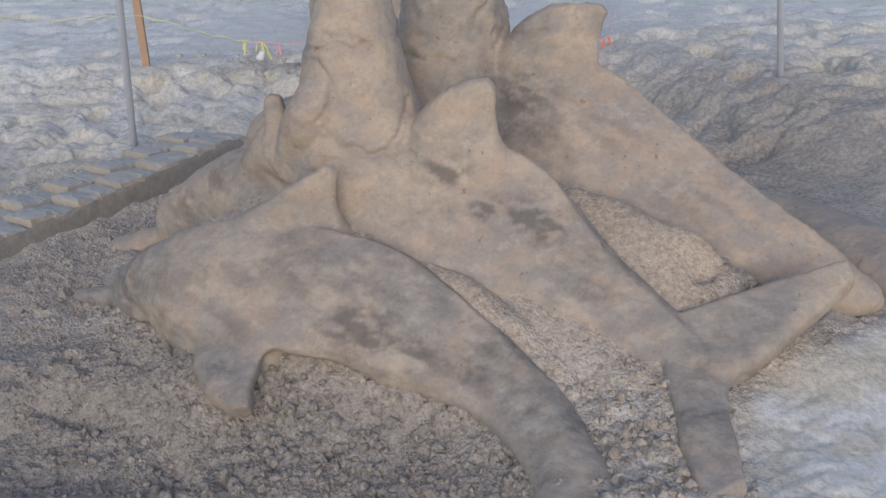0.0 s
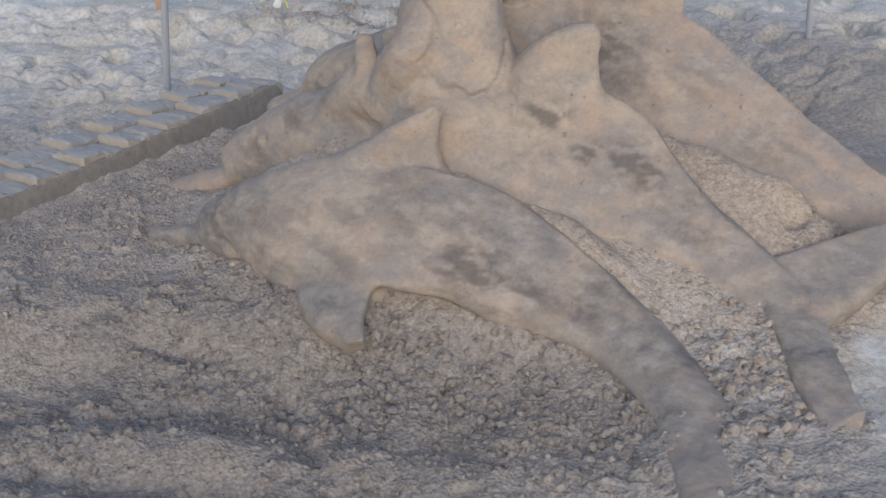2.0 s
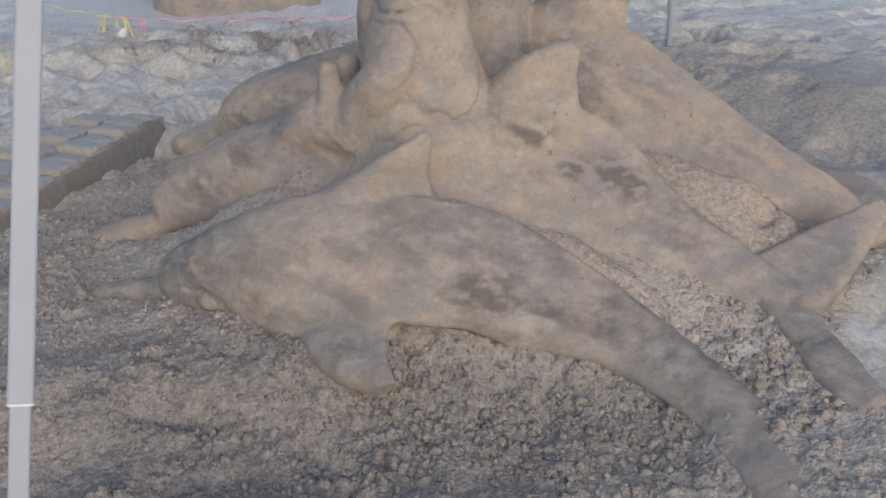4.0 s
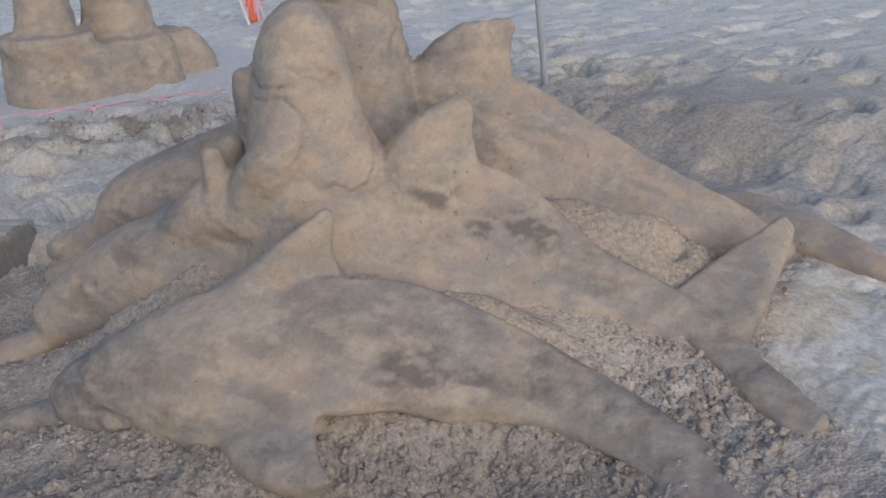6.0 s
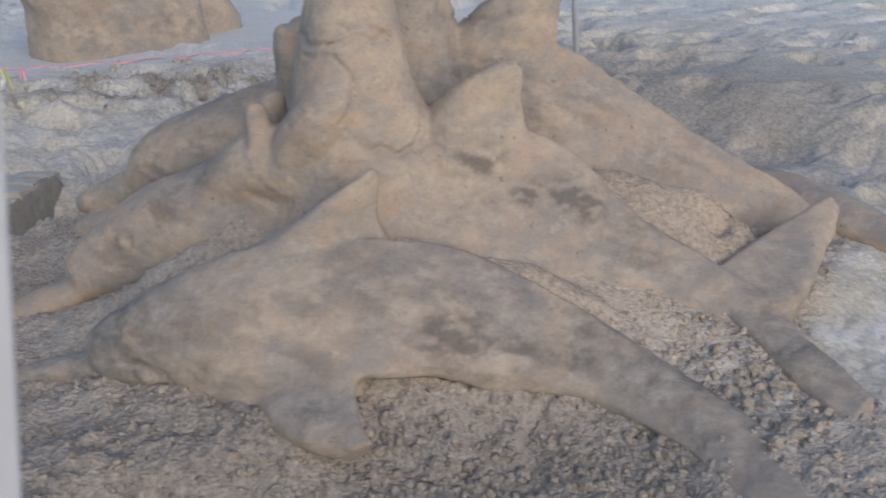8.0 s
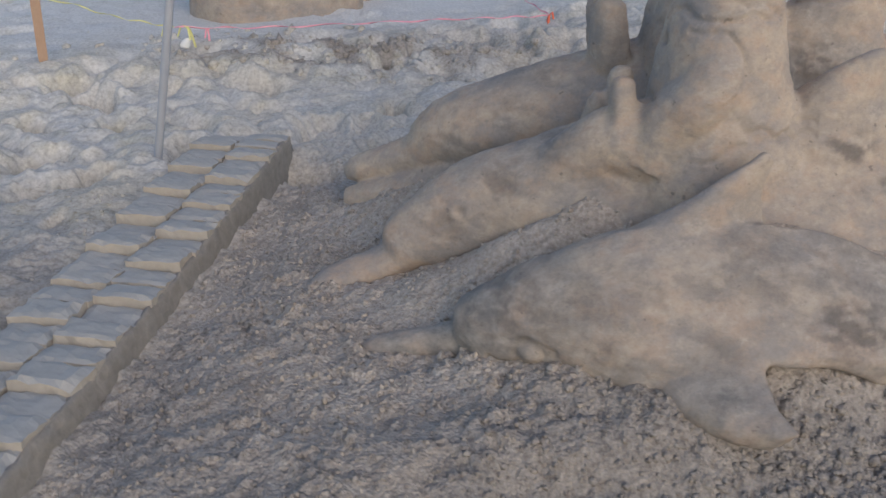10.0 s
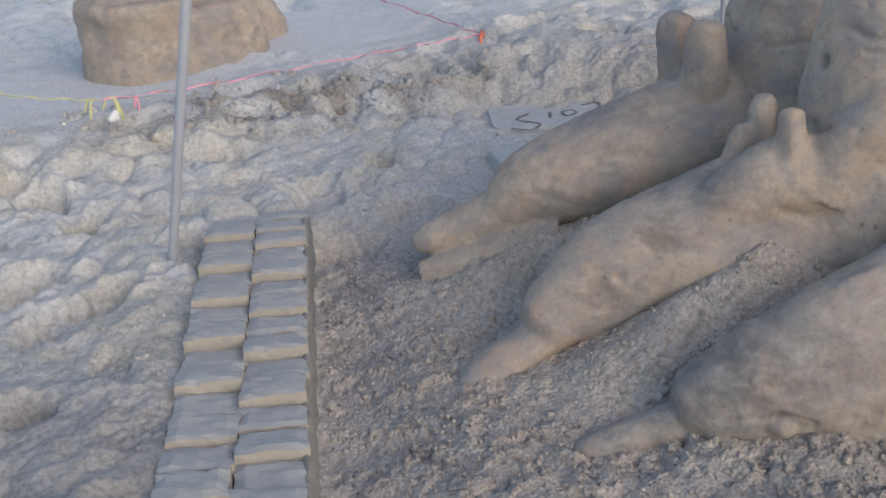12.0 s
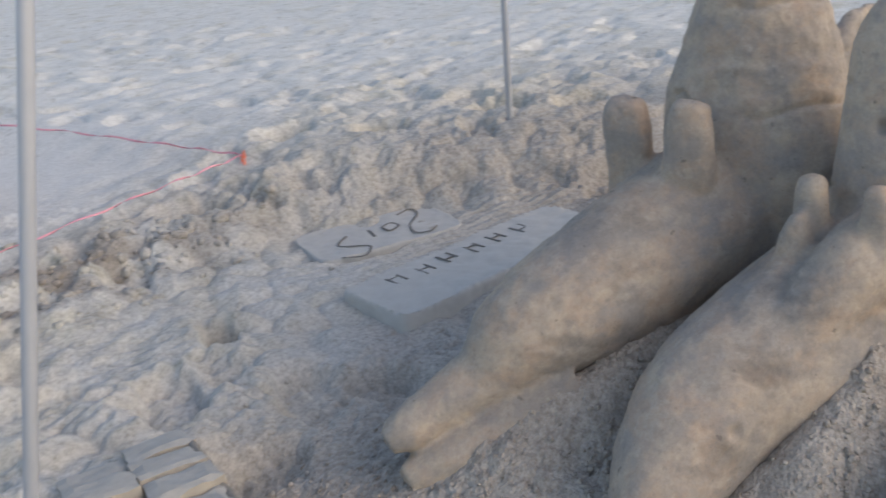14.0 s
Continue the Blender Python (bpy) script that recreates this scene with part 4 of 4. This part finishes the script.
def telescoping_pole(base, lean, length, joint, edge, label):
    """A square tube sliding in a wider one above the joint; edge: the level way that one of its corners points."""
    th = thing("fence_pole", label, "pole", "fence poles", at=base)
    way = Vector((lean[0], lean[1], 1.0)).normalized()
    front = (Vector((edge[0], edge[1], 0)) - way * way.dot(Vector((edge[0], edge[1], 0)))).normalized()
    side = way.cross(front)

    def tube(a, b, r):
        rings = []
        for h in (a, b):
            ring = []
            for k in range(4):
                for da in (-7, 0, 7):
                    q, rr = radians(90 * k + da), r * (1.0 if da else 1.005) * (0.93 if da == 0 else 0.9)
                    ring.append(way * h + front * (rr * math.cos(q)) + side * (rr * math.sin(q)))
            rings.append(ring)
        return rings_to_mesh(rings)
    part("inner_tube", mesh_of("inner_tube", *tube(-0.12, joint + 0.05, 0.0198), GREY_PIPE, False), th)
    part("outer_tube", mesh_of("outer_tube", *tube(joint, length, 0.0242), GREY_PIPE, False), th)
    part("rim", mesh_of("rim", *tube(joint - 0.002, joint + 0.0012, 0.0246), WHITE, False), th, "thin pale lower rim")
    knob = way * (joint + 0.036) + front * 0.0145 - side * 0.006
    p = [knob - front * 0.004, knob + front * 0.001, knob + front * 0.0035]
    rings = [[c + side * (r * math.cos(q)) + way * (r * math.sin(q)) for q in np.linspace(0, 2 * math.pi, 10, endpoint=False)] for c, r in zip(p, (0.0035, 0.0035, 0.0015))]
    part("rivet", mesh_of("rivet", *rings_to_mesh(rings), WHITE), th, "small white rivet")
    return th


pole((-2.238, 5.288, -0.11), (0.139, -0.195), 1.9, "slim grey plastic fence pole, leaning, beside the sand border")
pole((1.50, 5.77, 0.15), (-0.12, -0.10), 1.7, "slim grey plastic fence pole standing on the sand bank")
telescoping_pole((-1.707, 1.071, -0.25), (0.127, 0.262), 2.0, 1.0, (-0.57, -0.83), "square grey telescoping pole close to the dolphins, leaning")

pole((0.56, 10.62, 0.05), (-0.24, 0.0), 1.6, "slim white fence pole, leaning, beside a taped stake", 0.016, WHITE)


def stake(at, height, lean, label, taped=False):
    th = thing("wooden_stake", label, "stake", "wooden stakes", at=at)
    rings = [[(sx_ * r + lean * h, sy_ * r * 0.6, h) for sx_, sy_ in ((-1, -1), (1, -1), (1, 1), (-1, 1))] for h, r in ((-0.15, 0.006), (0.0, 0.026), (height - 0.02, 0.027), (height, 0.022))]
    part("shaft", mesh_of("shaft", *rings_to_mesh(rings), WOOD, False), th)
    if taped:
        rings = [[(r * math.cos(q) + lean * h, r * 0.8 * math.sin(q), h) for q in np.linspace(0, 2 * math.pi, 10, endpoint=False)] for h, r in ((0.02, 0.034), (0.06, 0.045), (0.13, 0.036), (0.20, 0.046), (0.28, 0.035), (0.34, 0.030))]
        part("wrapping", mesh_of("wrapping", *rings_to_mesh(rings), ORANGE), th, "red tape wound round the stake")


stake((-2.72, 6.88, 0.05), 0.74, 0.0, "reddish-brown wooden stake pushed into the sand")
stake((0.62, 10.62, 0.06), 0.46, -0.12, "short wooden stake wound with red tape", True)


def ribbon(name, label, pts, material, width=0.012, n=60, twist=5.0, wobble=0.006):
    p = spline(pts, n)
    verts, faces = [], []
    for i, q in enumerate(p):
        a = twist * i / n * 2 * math.pi + 0.6 * math.sin(i * 0.7)
        wv = Vector((0.0, math.cos(a), math.sin(a))) * width / 2
        c = Vector(q) + Vector((0, 0, wobble * math.sin(i * 0.9)))
        o = Vector((0.0, -math.sin(a), math.cos(a))) * 0.0012
        verts += [c - wv - o, c + wv - o, c + wv + o, c - wv + o]
        if i:
            k = 4 * i
            faces += [(k - 4 + j, k - 4 + (j + 1) % 4, k + (j + 1) % 4, k + j) for j in range(4)]
    return tagged(new(name, mesh_of(name, verts, faces, material)), label, "tape")


ribbon("tape", "thin yellow marking tape tied to the wooden stake", [(-4.2, 7.6, 0.30), (-3.4, 7.2, 0.33), (-2.72, 6.86, 0.40), (-2.3, 6.95, 0.26), (-1.96, 7.0, 0.17)], YELLOW, 0.009)
ribbon("tape", "thin pink marking tape strung low over the sand", [(-1.96, 7.0, 0.17), (-1.4, 7.02, 0.14), (-0.6, 7.03, 0.135), (0.1, 7.03, 0.13), (0.59, 7.02, 0.125)], PINK, 0.011)
ribbon("tape", "thin pink marking tape strung behind the swept sand", [(0.59, 7.02, 0.125), (0.68, 7.7, 0.13), (0.80, 8.8, 0.14), (0.74, 9.8, 0.20), (0.62, 10.6, 0.36)], PINK, 0.014)


def bow(at, material, label, n, size, seed):
    rnd = random.Random(seed)
    th = thing("tape_bow", label, "tape", at=at)
    for _ in range(n):
        d = Vector((rnd.uniform(-0.5, 0.5), rnd.uniform(-0.4, 0.4), rnd.uniform(-1.2, -0.3))) * size
        me_pts = [(0, 0, 0), tuple(d * 0.5 + Vector((0, 0, size * 0.3))), tuple(d)]
        p = spline(me_pts, 9)
        verts, faces = [], []
        for i, q in enumerate(p):
            c = Vector(q)
            wv, o = Vector((0.9, 0.2, 0.3)).normalized() * 0.007, Vector((0, 0.0015, 0))
            verts += [c - wv - o, c + wv - o, c + wv + o, c - wv + o]
            if i:
                k = 4 * i
                faces += [(k - 4 + j, k - 4 + (j + 1) % 4, k + (j + 1) % 4, k + j) for j in range(4)]
        part("ribbon_end", mesh_of("ribbon_end", verts, faces, material), th)


bow((-1.99, 7.0, 0.175), YELLOW, "bow of yellow marking tape hanging over the sand", 2, 0.12, 1)
bow((-1.89, 7.0, 0.17), YELLOW, "bow of yellow marking tape hanging over the sand", 3, 0.12, 2)
bow((-1.76, 7.0, 0.155), PINK, "short pink tape end hanging over the sand", 2, 0.07, 3)
tagged(new("paper_tag", mesh_of("paper_tag", *column([(-1.90, 6.99, 0.04, 0.018, 0.010), (-1.905, 6.99, 0.055, 0.030, 0.014), (-1.895, 6.99, 0.085, 0.026, 0.014), (-1.885, 6.99, 0.105, 0.010, 0.006)], 10, 9, 3.4), WHITE)), "small crumpled white tag on the sand below the tape", "tag")
bow((0.59, 7.02, 0.14), ORANGE, "orange tape knot lying on the sand edge", 6, 0.09, 4)
bow((0.62, 10.56, 0.34), PINK, "bunch of red and pink tape ends on a stake", 10, 0.24, 5)


# ---- loose clods ----
def clods():
    rng = np.random.default_rng(5)
    bm = bmesh.new()
    bmesh.ops.create_icosphere(bm, subdivisions=1, radius=1.0)
    base = np.array([v.co for v in bm.verts])
    tri = np.array([[v.index for v in f.verts] for f in bm.faces])
    bm.free()
    xs, ys, ss = [], [], []
    patches = ((-0.1, 2.84, 0.26, 0.04, 1800), (-0.35, 2.35, 0.45, 0.16, 5200), (0.22, 2.55, 0.13, 0.17, 2400), (-1.1, 2.5, 0.4, 0.18, 2600), (-1.5, 3.0, 0.35, 0.25, 1800), (0.45, 3.05, 0.22, 0.10, 1500), (0.3, 2.75, 0.25, 0.08, 1500),
               (-1.0, 3.38, 0.45, 0.07, 2200), (-1.7, 4.3, 0.3, 0.4, 2200), (-2.2, 3.9, 0.2, 0.6, 1500), (-0.9, 4.0, 0.35, 0.06, 1300), (0.55, 2.98, 0.15, 0.08, 600), (-2.5, 2.9, 0.5, 0.5, 1200))
    for cx, cy, wx, wy, count in patches:
        xs.append(rng.normal(cx, wx, count)), ys.append(rng.normal(cy, wy, count))
        count = int(count * 0.55)
        xs[-1], ys[-1] = xs[-1][:count], ys[-1][:count]
        ss.append(0.0022 + 0.0105 * rng.random(count) ** 4.0)
    xs.append(rng.normal(-1.05, 0.6, 420)), ys.append(rng.normal(6.85, 0.2, 420) - 0.24 * (xs[-1] + 1.05)), ss.append(0.010 + 0.030 * rng.random(420) ** 2.5)
    for cx, cy, wx, wy, count, big in ((0.36, 2.38, 0.06, 0.16, 130, 0.022), (0.62, 3.05, 0.09, 0.05, 90, 0.022), (-0.15, 2.35, 0.25, 0.12, 260, 0.018), (-0.9, 2.45, 0.3, 0.1, 200, 0.018), (-0.8, 2.62, 0.08, 0.05, 40, 0.02), (-1.25, 2.95, 0.1, 0.05, 40, 0.02), (0.75, 3.0, 0.08, 0.04, 50, 0.02)):
        xs.append(rng.normal(cx, wx, count)), ys.append(rng.normal(cy, wy, count)), ss.append(0.006 + big * rng.random(count) ** 2.2)
    # a thin cover of crumbs over the whole dug ground, sparser on the trodden sand outside
    ux, uy = rng.uniform(-4.0, 1.0, 90000), rng.uniform(1.5, 4.9, 90000)
    zu = zones(ux, uy)
    chance = 0.62 * zu[0] * np.clip(0.65 + 0.8 * grad_noise(ux * 3.3, uy * 3.3, 51), 0.12, 1) + 0.2 * zu[1] * np.clip(0.3 + 1.5 * grad_noise(ux * 2.2, uy * 2.2, 52), 0, 1)
    take = rng.random(len(ux)) < chance
    xs.append(ux[take]), ys.append(uy[take]), ss.append(0.0022 + 0.0095 * rng.random(int(take.sum())) ** 4.2)
    x, y, s = np.concatenate(xs), np.concatenate(ys), np.concatenate(ss)
    u, v = wall_uv(x, y)
    keep = ((v > 0.25) | (v < -0.24) | (u < -0.2)) & (zones(x, y)[3] < 0.45) & (rng.random(len(x)) > 1.15 * apron(x, y))
    x, y, s = x[keep], y[keep], s[keep]
    z = ground_z(x, y) - 0.1 * s
    n, k = len(x), len(base)
    shape = base[None] * (1 + 0.30 * rng.standard_normal((n, k, 1)).clip(-1.4, 1.4)) * rng.uniform(0.65, 1.25, (n, 1, 3))
    spin = rng.random(n) * 6.28
    cs, sn = np.cos(spin)[:, None], np.sin(spin)[:, None]
    px = shape[..., 0] * cs - shape[..., 1] * sn
    py = shape[..., 0] * sn + shape[..., 1] * cs
    verts = np.stack([px, py, shape[..., 2]], -1) * s[:, None, None] + np.stack([x, y, z], 1)[:, None, :]
    faces = (tri[None] + (np.arange(n) * k)[:, None, None]).reshape(-1, 3)
    me = bpy.data.meshes.new("sand_clods")
    me.vertices.add(n * k)
    me.vertices.foreach_set("co", verts.ravel())
    me.loops.add(faces.size)
    me.loops.foreach_set("vertex_index", faces.ravel())
    me.polygons.add(len(faces))
    me.polygons.foreach_set("loop_start", np.arange(0, faces.size, 3))
    me.update(calc_edges=True)
    zz = zones(x, y)
    for key, val in (("crumb", zz[0]), ("damp_shade", zz[5]), ("slope", np.clip(1.3 * apron(x, y), 0, 0.9))):
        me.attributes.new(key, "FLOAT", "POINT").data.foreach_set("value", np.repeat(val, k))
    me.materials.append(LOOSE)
    me.shade_smooth()
    tagged(new("sand_clods", me), "loose crumbled clods of damp tan sand", "sand", kind="stuff")


clods()


# ---- sand border of pressed bricks ----
def border_rise(u):
    """How far the border's top climbs towards its far end."""
    return 0.055 * min(1.0, max(0.0, 1 - u / 1.3)) - 0.10 * max(0.0, -u)


def border():
    th = thing("sand_border", "low border of pressed grey sand bricks in two checkered rows", "sand border", kind="structure")
    rnd = random.Random(3)
    turn = math.atan2(WALL_WAY[1], WALL_WAY[0])
    meshes = []
    for k in range(8):
        bm = bmesh.new()
        bmesh.ops.create_cube(bm, size=1.0)
        for v in bm.verts:
            v.co.x, v.co.y, v.co.z = v.co.x * 0.138, v.co.y * 0.203, (v.co.z - 0.5) * 0.26
            if v.co.z > -0.1:
                v.co.z += 0.005 * (1 if v.co.x > 0 else -1) + rnd.uniform(-0.005, 0.005)
                v.co.x += rnd.uniform(-0.004, 0.004)
                v.co.y += rnd.uniform(-0.006, 0.006)
        bmesh.ops.subdivide_edges(bm, edges=list(bm.edges), cuts=5, use_grid_fill=True)
        for v in bm.verts:
            d = noise.noise_vector(v.co * 19 + Vector((k * 5.1, 0, 0))) * 0.008 + noise.noise_vector(v.co * 55 + Vector((k * 2.1, 7, 0))) * 0.0028
            v.co += d
            edge = max(abs(v.co.x) / 0.067, abs(v.co.y) / 0.098)
            if v.co.z > -0.03 and edge > 0.9:
                v.co.z -= 0.005 + 0.022 * max(0.0, noise.noise(v.co * 17 + Vector((k * 3.7, 0, 0)))) + 0.006 * abs(noise.noise(v.co * 47))
                v.co.x, v.co.y = v.co.x * 0.975, v.co.y * 0.98
        me = bpy.data.meshes.new("brick")
        bm.to_mesh(me)
        bm.free()
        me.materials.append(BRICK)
        me.materials.append(BRICK_WARM_LIT)
        # Upright faces get the warm-lit colour, tops the greyer one.
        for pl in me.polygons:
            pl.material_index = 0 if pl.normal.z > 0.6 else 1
        meshes.append(me)
    # the smoothed inner side of the border, one long darker face
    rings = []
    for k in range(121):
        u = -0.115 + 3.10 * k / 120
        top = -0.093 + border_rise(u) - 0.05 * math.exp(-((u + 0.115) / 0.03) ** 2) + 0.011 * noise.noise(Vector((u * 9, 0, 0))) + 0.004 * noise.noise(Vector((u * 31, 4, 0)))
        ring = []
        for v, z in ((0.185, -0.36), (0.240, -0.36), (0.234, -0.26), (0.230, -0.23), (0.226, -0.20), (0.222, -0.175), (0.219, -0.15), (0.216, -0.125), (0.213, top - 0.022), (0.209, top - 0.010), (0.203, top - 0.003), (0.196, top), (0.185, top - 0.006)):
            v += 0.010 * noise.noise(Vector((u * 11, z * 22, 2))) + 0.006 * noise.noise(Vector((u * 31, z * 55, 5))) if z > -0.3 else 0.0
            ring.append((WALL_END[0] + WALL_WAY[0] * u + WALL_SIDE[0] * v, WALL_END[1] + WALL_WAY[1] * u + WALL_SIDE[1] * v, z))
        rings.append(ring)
    part("inner_side", mesh_of("inner_side", *rings_to_mesh(rings), BRICK_SIDE), th, "smoothed dark brown side of the border")
    for i in range(-1, 22):
        for j in range(2):
            high = (i + j) % 2
            u, v = 0.067 + 0.135 * i + 0.03 * j, 0.10 - 0.20 * j
            x, y = WALL_END[0] + WALL_WAY[0] * u + WALL_SIDE[0] * v, WALL_END[1] + WALL_WAY[1] * u + WALL_SIDE[1] * v
            ob = part("brick", rnd.choice(meshes), th)
            ob.location = (x, y, (-0.068 if high else -0.089) + border_rise(u) - (0.02 if i < 0 else 0.0) + rnd.uniform(-0.007, 0.007))
            ob.rotation_euler = (rnd.uniform(-0.03, 0.03), rnd.uniform(-0.05, 0.03), turn + rnd.uniform(-0.025, 0.025))


border()
